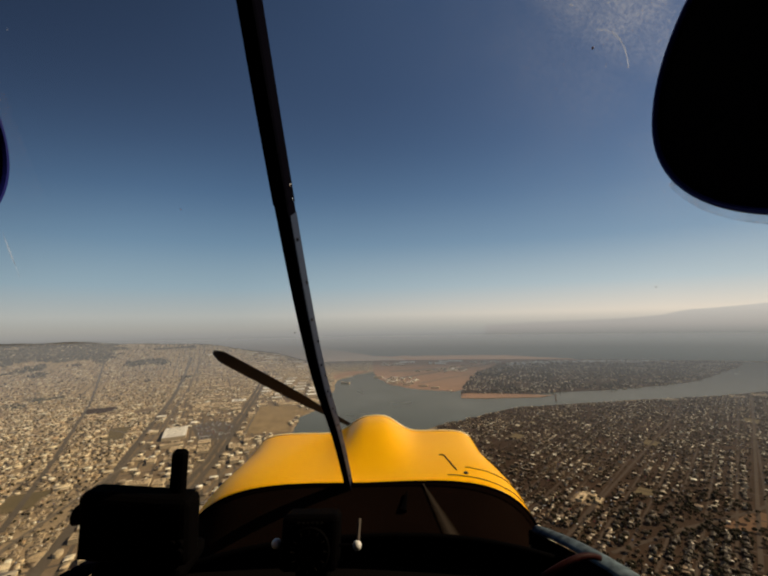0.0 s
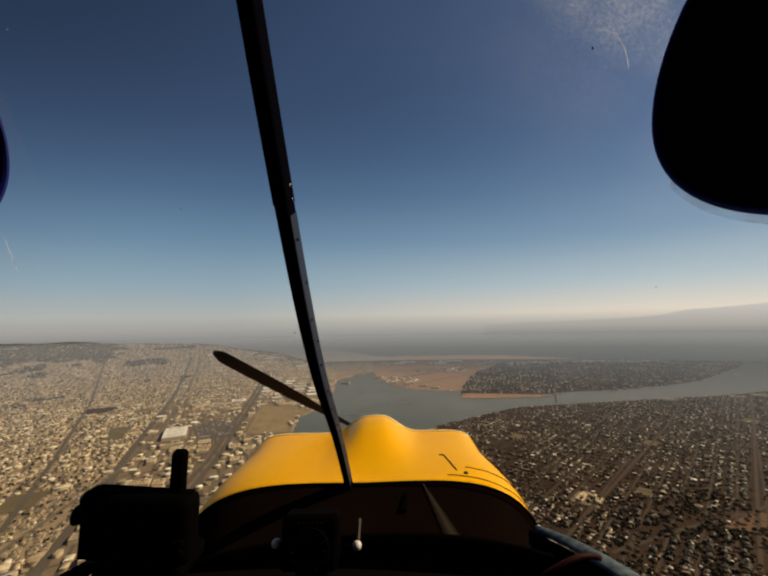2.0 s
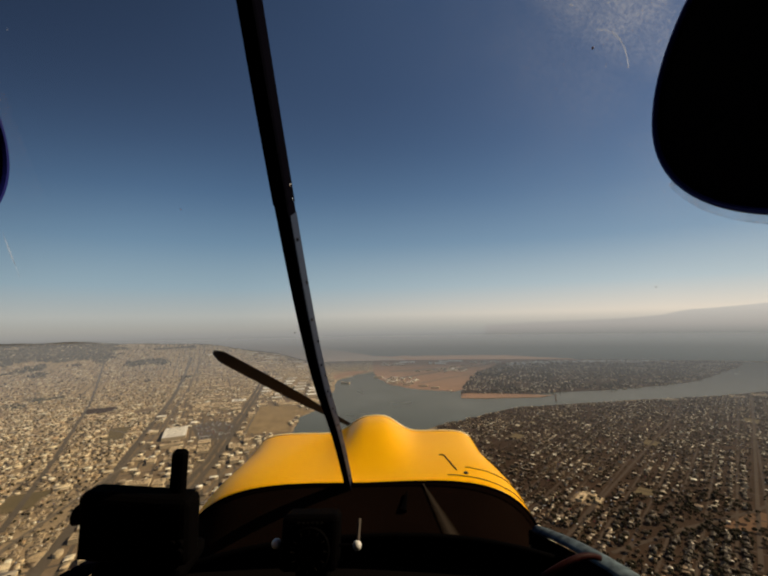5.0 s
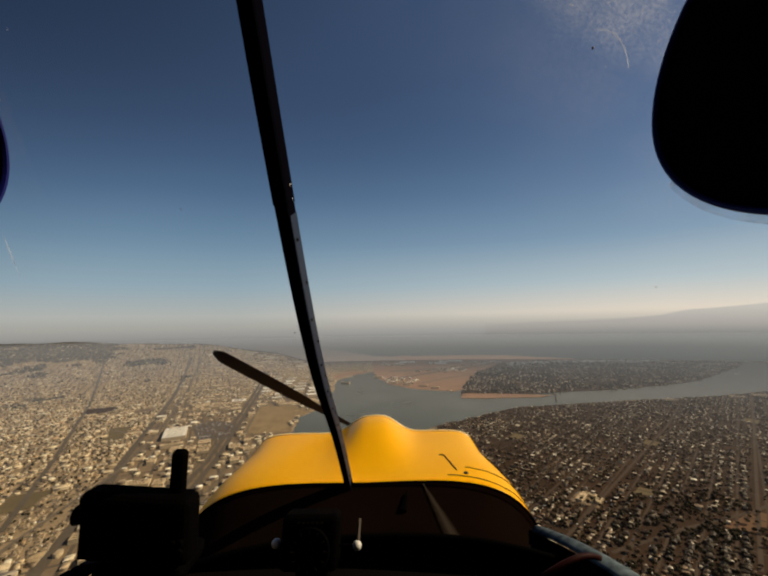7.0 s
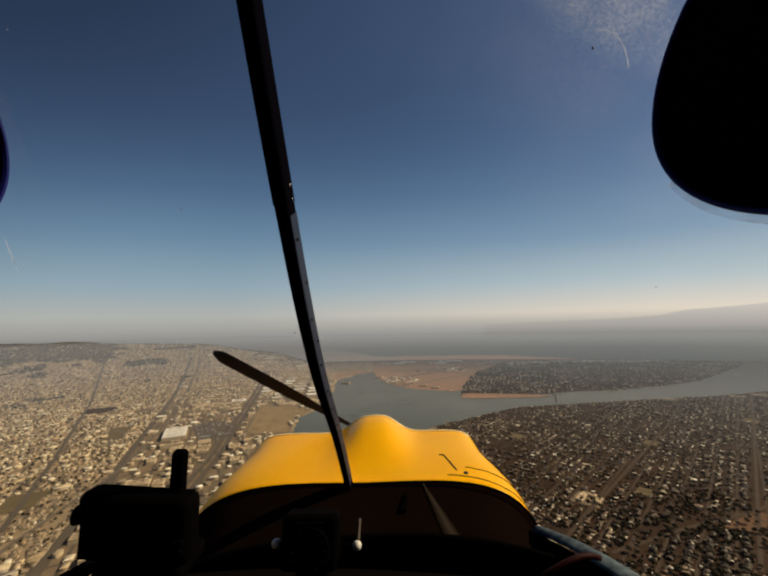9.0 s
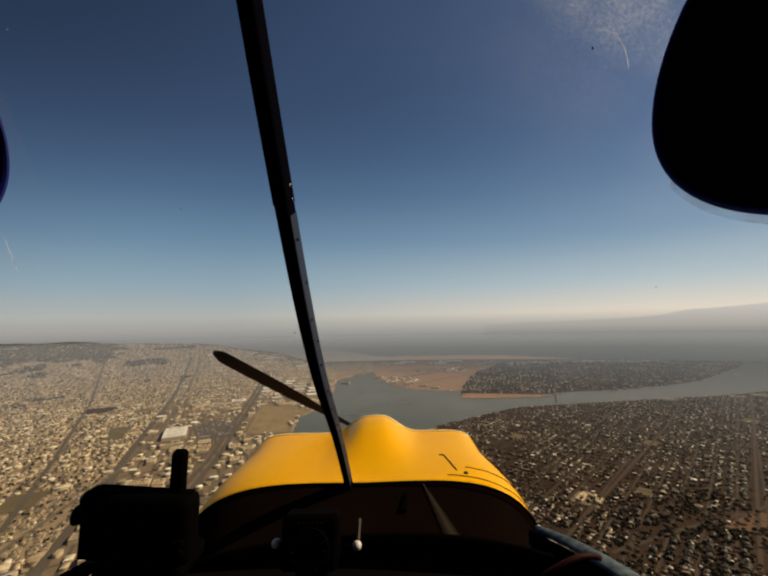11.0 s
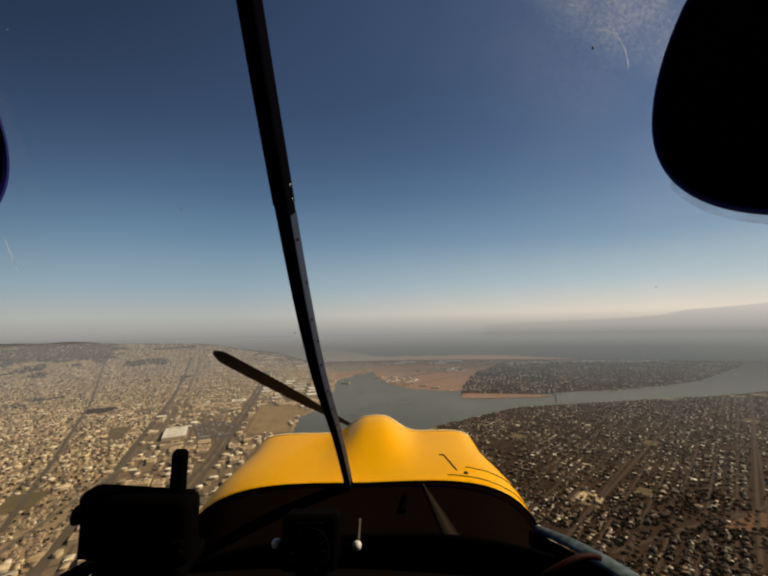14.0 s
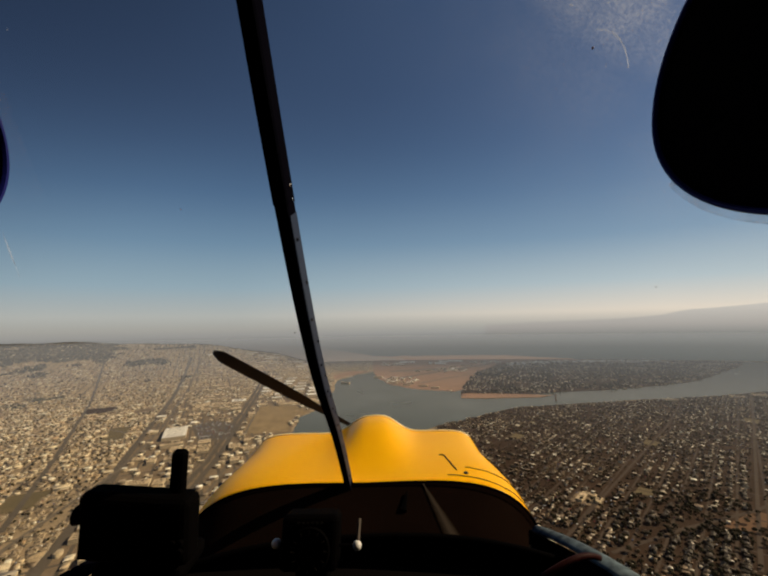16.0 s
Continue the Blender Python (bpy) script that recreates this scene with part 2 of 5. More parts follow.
# ---------------------------------------------------------------- the land
def wobble(points, amount, steps=6, seed=0):
    """A closed outline with an uneven shore."""
    out = []
    n = len(points)
    for i in range(n):
        a, b = Vector((*points[i], 0)), Vector((*points[(i + 1) % n], 0))
        side = Vector((-(b - a).y, (b - a).x, 0)).normalized()
        for k in range(steps):
            p = a.lerp(b, k / steps)
            d = noise.noise(Vector((p.x * 0.006, p.y * 0.006, seed))) + 0.5 * noise.noise(Vector((p.x * 0.02, p.y * 0.02, seed + 5)))
            q = p + side * d * amount
            out.append((q.x, q.y))
    return out


def inside(poly, x, y):
    """Which points lie in the outline."""
    res = np.zeros(x.shape, dtype=bool)
    px, py = np.array([p[0] for p in poly]), np.array([p[1] for p in poly])
    j = len(poly) - 1
    for i in range(len(poly)):
        cross = (py[i] > y) != (py[j] > y)
        res ^= cross & (x < (px[j] - px[i]) * (y - py[i]) / (py[j] - py[i] + 1e-9) + px[i])
        j = i
    return res


def land(name, poly, z, mat, label, category):
    bm = bmesh.new()
    f = bm.faces.new([bm.verts.new((x, y, z)) for x, y in poly])
    bmesh.ops.triangulate(bm, faces=[f])
    for fc in bm.faces:
        if fc.normal.z < 0:
            fc.normal_flip()
    me = bpy.data.meshes.new(name)
    bm.to_mesh(me)
    bm.free()
    me.materials.append(mat)
    return tagged(new(name, me), label, category, kind="structure")


FAR_X, FAR_Y = 6800.0, 4660.0     # the ring where the land ends against the haze


def ring(scale=1.0, n=160):
    return [(FAR_X * scale * math.sin(2 * math.pi * i / n), FAR_Y * scale * math.cos(2 * math.pi * i / n)) for i in range(n)]


SHORE = [(204, 1505), (483, 1697), (666, 1817), (990, 1873), (1335, 1932), (1790, 2002), (2229, 2113), (3200, 2230), (5900, 2400)]
WEST = [(-330, 1250), (-371, 1468), (-415, 1650), (-355, 1810), (-345, 2354), (-386, 2850), (-249, 3211), (-120, 3380)]
BAY = wobble([(-60, 1150)] + WEST + [(-120, 3600), (700, 4560), (1500, 4600), (4400, 3500)] + SHORE[::-1], 22, 6, 1)
ISLAND = wobble([(450, 2190), (918, 2170), (1200, 2225), (1606, 2313), (2053, 2471), (2449, 2719), (3127, 3219), (3594, 3592), (3560, 3760), (2900, 3990), (1900, 4080), (1400, 3930), (1080, 3612), (776, 3145), (583, 2608)], 22, 8, 2)
AIRPORT = wobble([(-120, 3380), (-60, 2950), (20, 2640), (203, 2395), (440, 2281), (700, 2600), (1250, 4000), (1824, 4240), (2700, 4060), (2300, 4360), (1500, 4520), (600, 4615), (-150, 4630)], 25, 6, 3)
ALAMEDA = SHORE + [(5900, 600), (600, 240), (260, 480), (90, 900)]
SPIT = wobble([(430, 2075), (568, 2045), (875, 2060), (980, 2110), (800, 2165), (474, 2220)], 9, 5, 4)
VACANT = wobble([(-560, 1440), (-385, 1450), (-425, 1660), (-365, 1800), (-480, 1930), (-655, 1943), (-640, 1700)], 14, 5, 5)
FAR_FIELD = wobble([(-420, 2960), (-260, 3240), (-140, 3420), (-330, 3480), (-470, 3200)], 14, 5, 6)

land("ground", ring(1.0), 0.0, M_GROUND, "dry tan town ground reaching the horizon", "ground")
land("water_bay", BAY, 0.5, M_WATER, "grey-green sheltered bay water", "water")
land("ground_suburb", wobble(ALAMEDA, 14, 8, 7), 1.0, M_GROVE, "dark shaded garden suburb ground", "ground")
land("ground_airport", AIRPORT, 1.0, M_FIELD, "dry brown grass airfield", "field")
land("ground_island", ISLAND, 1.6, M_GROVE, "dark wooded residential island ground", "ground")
land("ground_spit", SPIT, 2.2, M_FIELD, "dry brown spit along the island", "beach")
land("ground_vacant", VACANT, 1.0, M_SCRUB, "dry tan vacant shore land", "field")
land("ground_lot", wobble([(668, 748), (786, 806), (800, 788), (735, 735), (690, 722)], 4, 4, 9), 1.2, M_CLAY, "bare red-brown lot among the suburb streets", "field")
land("ground_car_park", wobble([(-839, 1569), (-770, 1645), (-650, 1585), (-585, 1370), (-692, 1352)], 6, 4, 12), 1.1, M_ASPHALT, "dark asphalt car park beside the works", "car park")
land("ground_marsh", FAR_FIELD, 1.0, M_FIELD, "brown flat shore field", "field")


def step(t):
    t = np.clip(t, 0, 1)
    return t * t * (3 - 2 * t)


def terrain(x, y):
    """Height of the land that rises from the town to the wooded hills."""
    x, y = np.asarray(x, dtype=float), np.asarray(y, dtype=float)
    far = np.sqrt((x / FAR_X) ** 2 + (y / FAR_Y) ** 2)
    u = x / np.maximum(far, 0.2)
    top = np.interp(u, [-7000, -4060, -3400, -2840, -2050, -1350, -950], [312, 312, 305, 292, 240, 120, 0])
    roll = 0.955 + 0.03 * np.sin(u * 0.0052 + 1.0) + 0.015 * np.sin(x * 0.0083 + y * 0.006)
    slope = top * step((far - 0.5) / 0.48) * roll
    hill = 55 * step((-u - 3380) / 620) * np.exp(-((far - 0.86) / 0.075) ** 2) * (0.93 + 0.12 * np.sin(u * 0.011))
    return slope + hill


def woods(x, y):
    """Above nought where the slopes are wooded."""
    x, y = np.asarray(x, dtype=float), np.asarray(y, dtype=float)
    g = np.array([noise.noise(Vector((a * 0.0022, b * 0.0022, 3))) + 0.5 * noise.noise(Vector((a * 0.007, b * 0.007, 8))) for a, b in zip(x, y)])
    far = np.sqrt((x / FAR_X) ** 2 + (y / FAR_Y) ** 2)
    u = x / np.maximum(far, 0.2)
    face = step((-u - 2350) / 1500) * step((far - 0.66) / 0.12)
    return 0.95 * g + 1.0 * face - 0.40


OAK_TURN, ALA_TURN = radians(27.0), radians(-45.0)      # headings of the two street grids
S1 = ((-788, 766), (-1066, 1181), (-1655, 2016), (-2400, 3050))
S2 = ((-420, 260), (-607, 671), (-985, 1504), (-1849, 3416))
S3 = ((-470, 640), (-518, 982), (-558, 1202), (-711, 1831), (-1037, 3145))


def strip(points, width, z, name, mat, label):
    verts, faces = [], []
    pts = []
    for a, b in zip(points, points[1:]):
        n = max(1, int(math.hypot(b[0] - a[0], b[1] - a[1]) / 50))
        pts += [Vector((*a, 0)).lerp(Vector((*b, 0)), i / n) for i in range(n)]
    pts.append(Vector((*points[-1], 0)))
    for i, p in enumerate(pts):
        rise = float(terrain(p.x, p.y))
        zz = z + rise + min(2.5, rise * 0.1)
        d = (pts[min(i + 1, len(pts) - 1)] - pts[max(i - 1, 0)]).normalized()
        s = Vector((d.y, -d.x, 0)) * width / 2
        verts += [(p.x - s.x, p.y - s.y, zz), (p.x + s.x, p.y + s.y, zz)]
        if i:
            faces.append((2 * i - 2, 2 * i - 1, 2 * i + 1, 2 * i))
    return tagged(mesh_object(name, verts, faces, mat), label, "road", kind="structure")


strip(S1, 13, 1.35, "road_avenue", M_ASPHALT, "straight dark asphalt avenue between houses")
strip(S2, 20, 1.45, "road_boulevard", M_ASPHALT, "wide dark asphalt boulevard beside the works")
strip([(x - 14, y) for x, y in S3], 15, 1.35, "road_freeway", M_ASPHALT, "asphalt freeway carriageway along the shore")
strip([(x + 12, y) for x, y in S3], 15, 1.35, "road_freeway_east", M_ASPHALT, "asphalt freeway carriageway along the shore")
strip([(x + 60, y) for x, y in S3], 9, 1.5, "road_rail", M_PALE_ROAD, "pale gravel rail bed beside the freeway")
strip([(-700, 600), (-790, 1100), (-930, 1500), (-1280, 2300), (-1750, 3400)], 12, 1.6, "road_works", M_PALE_ROAD, "pale worn concrete works street")
strip([(395, 672), (585, 743), (782, 802), (1500, 1100)], 8.5, 1.5, "road_diagonal", M_LANE, "pale brown diagonal suburb road")
strip([(330, 712), (1114, 1450), (1500, 1850)], 7, 1.6, "road_suburb", M_LANE, "grey straight suburb street")
strip([(600, 617), (892, 902), (2144, 2121)], 7, 1.72, "road_suburb_main", M_LANE, "grey straight main suburb street")
strip([(905, 1930), (1000, 2135)], 8, 4.0, "road_bridge", M_LANE, "low concrete bridge to the island")


for k in range(6):
    strip([(-560 - 9 * k, 880 - 12 * k), (-545 - 7 * k, 1000), (-548 - 12 * k, 1130), (-600 - 13 * k, 1320 + 20 * k)], 4.5, 1.7 + 0.04 * k, "road_siding", M_PALE_ROAD if k % 2 else M_ASPHALT, "curving railway siding in the yard")
strip([(-1340, 1580), (-1160, 1530), (-990, 1450)], 11, 1.5, "road_cross", M_PALE_ROAD, "worn wide cross street in the town")
strip([(-1060, 1010), (-880, 1010), (-700, 930)], 13, 1.55, "road_cross_near", M_PALE_ROAD, "pale cross street in the town")

# ---------------------------------------------------------------- the town
rng = np.random.default_rng(7)


def lots(turn, x0, x1, y0, y1, along, depth, block, quarter=260.0, wild=1.0):
    """House places on a street grid turned by an angle; every quarter of the town has its own rhythm."""
    c, s = math.cos(turn), math.sin(turn)
    cx, cy = (x0 + x1) / 2, (y0 + y1) / 2
    r = math.hypot(x1 - x0, y1 - y0) / 2
    a = np.arange(-r, r, along)
    b = np.arange(-r, r, depth)
    A, B = np.meshgrid(a, b)
    row = np.concatenate([B - depth * 0.24, B + depth * 0.24]).ravel()
    col = np.concatenate([A, A]).ravel()
    qa, qb = np.floor(col / quarter).astype(int), np.floor(row / quarter).astype(int)
    key = (qa * 73856093 ^ qb * 19349663) & 1023
    table = rng.random((1024, 4))
    cross = table[key, 0] < 0.35 * wild
    # some quarters run the other way
    ca, cb = (qa + 0.5) * quarter, (qb + 0.5) * quarter
    da, db = col - ca, row - cb
    col, row = np.where(cross, ca + db, col), np.where(cross, cb + da, row)
    keep = (np.mod(col, block) > 10) & (rng.random(col.size) < 1 - 0.45 * wild * table[key, 1])
    # open lots and yards
    hole = np.sin(col * 0.021 + table[key, 2] * 6) * np.sin(row * 0.027 + table[key, 3] * 6)
    keep &= hole < 0.78
    col, row = col[keep], row[keep]
    col = col + rng.normal(0, 2.2 * wild, col.size)
    row = row + rng.normal(0, 3.4 * wild, row.size)
    x, y = cx + row * c - col * s, cy + row * s + col * c
    ok = (x > x0) & (x < x1) & (y > y0) & (y < y1)
    return x[ok], y[ok]


def near_line(x, y, line, width):
    res = np.zeros(x.shape, dtype=bool)
    for (ax, ay), (bx, by) in zip(line, line[1:]):
        dx, dy = bx - ax, by - ay
        t = np.clip(((x - ax) * dx + (y - ay) * dy) / (dx * dx + dy * dy), 0, 1)
        res |= np.hypot(x - ax - t * dx, y - ay - t * dy) < width
    return res


def houses_mesh(name, x, y, turn, size, mats, label, base=1.0, flat=0.25, large=0.05, most=2.4):
    """Many gabled or flat houses as one mesh."""
    n = x.size
    big = np.where(rng.random(n) < large, rng.uniform(1.4, most, n), 1.0)
    w = rng.uniform(0.65, 1.25, n) * size[0] / 2 * big
    d = rng.uniform(0.65, 1.3, n) * size[1] / 2 * big
    h = rng.choice([3.2, 3.6, 6.0, 6.6], n) * size[2]
    rise = np.where(rng.random(n) < flat, 0.25, rng.uniform(1.4, 2.6, n) * size[2])
    swap = rng.random(n) < 0.35
    w, d = np.where(swap, d, w), np.where(swap, w, d)
    tt = turn + rng.normal(0, 0.08, n) + np.where(rng.random(n) < 0.3, math.pi / 2, 0)
    c, s = np.cos(tt), np.sin(tt)
    o = 0.4
    lx = np.stack([-w, w, w, -w, -w, w, w, -w, -w - o, w + o, w + o, -w - o, -w - o, w + o], 1)
    ly = np.stack([-d, -d, d, d, -d, -d, d, d, -d - o, -d - o, d + o, d + o, 0 * d, 0 * d], 1)
    z0 = base + terrain(x, y) - 1.0
    z1, z2 = z0 + 1.0 + h, z0 + 1.0 + h + rise
    lz = np.stack([z0] * 4 + [z1] * 4 + [z1] * 4 + [z2, z2], 1)
    X = x[:, None] + lx * c[:, None] - ly * s[:, None]
    Y = y[:, None] + lx * s[:, None] + ly * c[:, None]
    verts = np.stack([X, Y, lz], 2).reshape(-1, 3)
    quads = np.array([(0, 1, 5, 4), (1, 2, 6, 5), (2, 3, 7, 6), (3, 0, 4, 7), (8, 9, 13, 12), (10, 11, 12, 13)])
    tris = np.array([(9, 10, 13), (11, 8, 12)])
    off = np.arange(n)[:, None, None] * 14
    q, t = (quads[None] + off).reshape(-1, 4), (tris[None] + off).reshape(-1, 3)
    me = bpy.data.meshes.new(name)
    me.vertices.add(len(verts))
    me.vertices.foreach_set("co", verts.astype(np.float32).ravel())
    loops = np.concatenate([q.ravel(), t.ravel()]).astype(np.int32)
    me.loops.add(loops.size)
    me.loops.foreach_set("vertex_index", loops)
    start = np.concatenate([np.arange(len(q)) * 4, len(q) * 4 + np.arange(len(t)) * 3]).astype(np.int32)
    me.polygons.add(start.size)
    me.polygons.foreach_set("loop_start", start)
    for m in mats:
        me.materials.append(m)
    idx = np.concatenate([np.tile([0, 0, 0, 0, 1, 1], n), np.ones(2 * n, dtype=int)]).astype(np.int32)
    me.polygons.foreach_set("material_index", idx)
    me.update(calc_edges=True)
    return tagged(new(name, me), label, "houses", kind="stuff")


ICO_V = []
ICO_F = []
_bm = bmesh.new()
bmesh.ops.create_icosphere(_bm, subdivisions=1, radius=1)
_bm.verts.ensure_lookup_table()
ICO_V = np.array([v.co[:] for v in _bm.verts])
ICO_F = np.array([[v.index for v in f.verts] for f in _bm.faces])
_bm.free()


OCT_V = np.array([(1, 0, 0), (0, 1, 0), (-1, 0, 0), (0, -1, 0), (0, 0, 1), (0, 0, -1)], dtype=float)
OCT_F = np.array([(0, 1, 4), (1, 2, 4), (2, 3, 4), (3, 0, 4), (1, 0, 5), (2, 1, 5), (3, 2, 5), (0, 3, 5)])


def clumps_mesh(name, x, y, z, r, mat, label, flatten=0.8, thing=True, coarse=False):
    """Many uneven leaf clumps as one mesh."""
    form, form_faces = (OCT_V, OCT_F) if coarse else (ICO_V, ICO_F)
    n, k = x.size, len(form)
    jit = rng.uniform(0.65, 1.3, (n, k, 1))
    p = form[None] * jit * r[:, None, None]
    p[:, :, 2] *= flatten
    p[:, :, 0] += x[:, None]
    p[:, :, 1] += y[:, None]
    p[:, :, 2] += z[:, None]
    f = (form_faces[None] + np.arange(n)[:, None, None] * k).reshape(-1, 3)
    me = bpy.data.meshes.new(name)
    me.vertices.add(n * k)
    me.vertices.foreach_set("co", p.astype(np.float32).ravel())
    me.loops.add(f.size)
    me.loops.foreach_set("vertex_index", f.astype(np.int32).ravel())
    me.polygons.add(len(f))
    me.polygons.foreach_set("loop_start", (np.arange(len(f)) * 3).astype(np.int32))
    me.materials.append(mat)
    me.update(calc_edges=True)
    ob = new(name, me)
    return tagged(ob, label, "trees", kind="stuff") if thing else ob


def crowns(x, y, r, base):
    """Two or three clumps for each tree."""
    xs, ys, zs, rs = [], [], [], []
    for k in range(3):
        a = rng.uniform(0, 6.28, x.size)
        q = rng.uniform(0.2, 0.6, x.size) * r
        xs.append(x + np.cos(a) * q)
        ys.append(y + np.sin(a) * q)
        zs.append(base + terrain(x, y) + r * rng.uniform(0.5, 1.3, x.size))
        rs.append(r * rng.uniform(0.5, 0.8, x.size))
    return [np.concatenate(v) for v in (xs, ys, zs, rs)]


WORKS = [(-420, 260), (-607, 671), (-985, 1504), (-1500, 2640), (-1900, 3500), (-560, 3500), (-420, 2900), (-370, 2379), (-400, 1541), (-330, 1250), (-100, 900), (60, 500), (100, 260)]
ROADS = [(S1, 10), (S2, 14), (S3, 27), (((-700, 600), (-790, 1100), (-930, 1500), (-1280, 2300), (-1750, 3400)), 9)]
SUBURB_ROADS = [(((395, 672), (585, 743), (782, 802), (1500, 1100)), 13), (((330, 712), (1114, 1450), (1500, 1850)), 7), (((600, 617), (892, 902), (2144, 2121)), 8)]


def block(cx, cy, w, d, turn):
    c, s = math.cos(turn), math.sin(turn)
    return [(cx + a * w / 2 * c - b * d / 2 * s, cy + a * w / 2 * s + b * d / 2 * c) for a, b in ((-1, -1), (1, -1), (1, 1), (-1, 1))]


# Open lots, parks and yards among the houses
OPEN_LOTS = [(block(cx, cy, w, d, OAK_TURN), m, words) for cx, cy, w, d, m, words in (
    (-1085, 1470, 70, 210, M_LAWN, "bare brown lot between houses"), (-1500, 1900, 130, 150, M_GROVE, "dark grassy park in the town"),
    (-880, 900, 80, 110, M_LAWN, "bare brown lot between houses"), (-2000, 2450, 130, 260, M_LAWN, "dry brown playing field"),
    (-1330, 1180, 100, 80, M_GROVE, "dark grassy park in the town"), (-2700, 2900, 180, 300, M_GROVE, "dark grassy park in the town"),
    (-1250, 1880, 90, 130, M_YARD, "pale paved yard in the town"), (-1750, 2900, 120, 220, M_YARD, "pale paved yard in the town"))]
SUBURB_LOTS = [(block(cx, cy, w, d, ALA_TURN), m, words) for cx, cy, w, d, m, words in (
    (620, 900, 40, 50, M_LAWN, "dry school yard in the suburb"), (900, 1250, 42, 60, M_LAWN, "dry playing field in the suburb"),
    (1500, 1500, 42, 90, M_LAWN, "dry playing field in the suburb"), (480, 1350, 40, 60, M_LAWN, "bare brown lot in the suburb"), (466, 868, 58, 62, M_YARD, "dry school yard in the suburb"))]
hall_rng = random.Random(21)
FAR_HALLS = [(hall_rng.uniform(-1750, -620), hall_rng.uniform(3480, 4250), hall_rng.uniform(50, 95), hall_rng.uniform(24, 60)) for i in range(34)]
for spot, m_, words in OPEN_LOTS + SUBURB_LOTS:
    land("ground_open_lot", wobble(spot, 5, 4, 11), 1.25, m_, words, "field")


def clear(x, y, roads):
    ok = np.ones(x.shape, dtype=bool)
    for spot in [lot[0] for lot in OPEN_LOTS + SUBURB_LOTS] + [[(660, 745), (786, 812), (806, 788), (735, 728), (690, 715)], [(-845, 1570), (-770, 1652), (-645, 1590), (-578, 1366), (-692, 1345)]]:
        ok &= ~inside(spot, x, y)
    for hall_x, hall_y, w, d in FAR_HALLS:
        ok &= np.hypot(x - hall_x, y - hall_y) > 0.6 * max(w, d)
    for line, wd in roads:
        ok &= ~near_line(x, y, line, wd)
    return ok


# Town of small houses west of the bay
def off_lane(x, y, turn, x0, x1, y0, y1, depth, block, gap):
    """Which places keep clear of the lanes of a street grid."""
    c, s = math.cos(turn), math.sin(turn)
    dx, dy = x - (x0 + x1) / 2, y - (y0 + y1) / 2
    r = math.hypot(x1 - x0, y1 - y0) / 2
    row, col = dx * c + dy * s, -dx * s + dy * c
    a = np.abs(np.mod(row + r, depth) - depth / 2)
    b = np.mod(col - 6 + block / 2, block) - block / 2
    return (a > gap) & (np.abs(b) > gap)


hx, hy = lots(OAK_TURN, -5600, -130, 250, 4620, 8.8, 43, 140)
ok = ~inside(WORKS, hx, hy) & ~inside(BAY, hx, hy) & clear(hx, hy, ROADS) & (hx < np.where(hy > 3450, -170, -0.18 * hy - 150)) & ~inside(AIRPORT, hx, hy) & ~inside(FAR_FIELD, hx, hy) & (hx * hx / FAR_X ** 2 + hy * hy / FAR_Y ** 2 < 0.9)
ok &= rng.random(hx.size) < np.where(np.hypot(hx, hy) > 2600, 0.7, 0.9)
hx, hy = hx[ok], hy[ok]
high = terrain(hx, hy) > 8
ok = np.ones(hx.size, dtype=bool)
ok[high] = (woods(hx[high], hy[high]) < 0.0) | (rng.random(int(high.sum())) < 0.22)
hx, hy = hx[ok], hy[ok]
oak_near = np.zeros(hx.size, dtype=bool)
oak_near[np.argsort(np.hypot(hx + 760, hy - 820))[:190]] = True
houses_mesh("town_houses", hx[~oak_near], hy[~oak_near], OAK_TURN, (7.0, 9.6, 0.85), [M_WALLS, M_ROOFS], "tan and grey small houses in dense street blocks", 0.0, 0.5, 0.13, 3.0)

k = rng.permutation(hx.size)[:17000]
gx, gy = hx[k] + rng.uniform(-9, 9, k.size), hy[k] + rng.uniform(-9, 9, k.size)
ok = clear(gx, gy, ROADS) & ~inside(BAY, gx, gy) & ~inside(WORKS, gx, gy)
houses_mesh("town_sheds", gx[ok], gy[ok], OAK_TURN, (4.2, 5.6, 0.7), [M_WALLS, M_ROOFS], "small garages and back sheds between the houses", 0.0, 0.7, 0.0)

# Suburb under trees east of the nose
SUB_GRID = (ALA_TURN, 100, 4200, 250, 2300, 46, 150)
ax, ay = lots(ALA_TURN, 100, 4200, 250, 2300, 6.6, 46, 150, wild=0.5)
ok = inside(ALAMEDA, ax, ay) & clear(ax, ay, SUBURB_ROADS) & (rng.random(ax.size) < 0.62 + 0.42 * np.sin(ax * 0.016 + 1.5 * np.sin(ay * 0.006)) * np.sin(ay * 0.014 + np.sin(ax * 0.009)))
ax, ay = ax[ok], ay[ok]
ala_near = np.zeros(ax.size, dtype=bool)
ala_near[np.argsort(np.hypot(ax - 560, ay - 720))[:110]] = True
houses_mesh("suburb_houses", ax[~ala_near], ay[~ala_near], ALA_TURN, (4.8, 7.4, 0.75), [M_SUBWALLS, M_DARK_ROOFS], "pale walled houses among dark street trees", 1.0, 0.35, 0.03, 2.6)

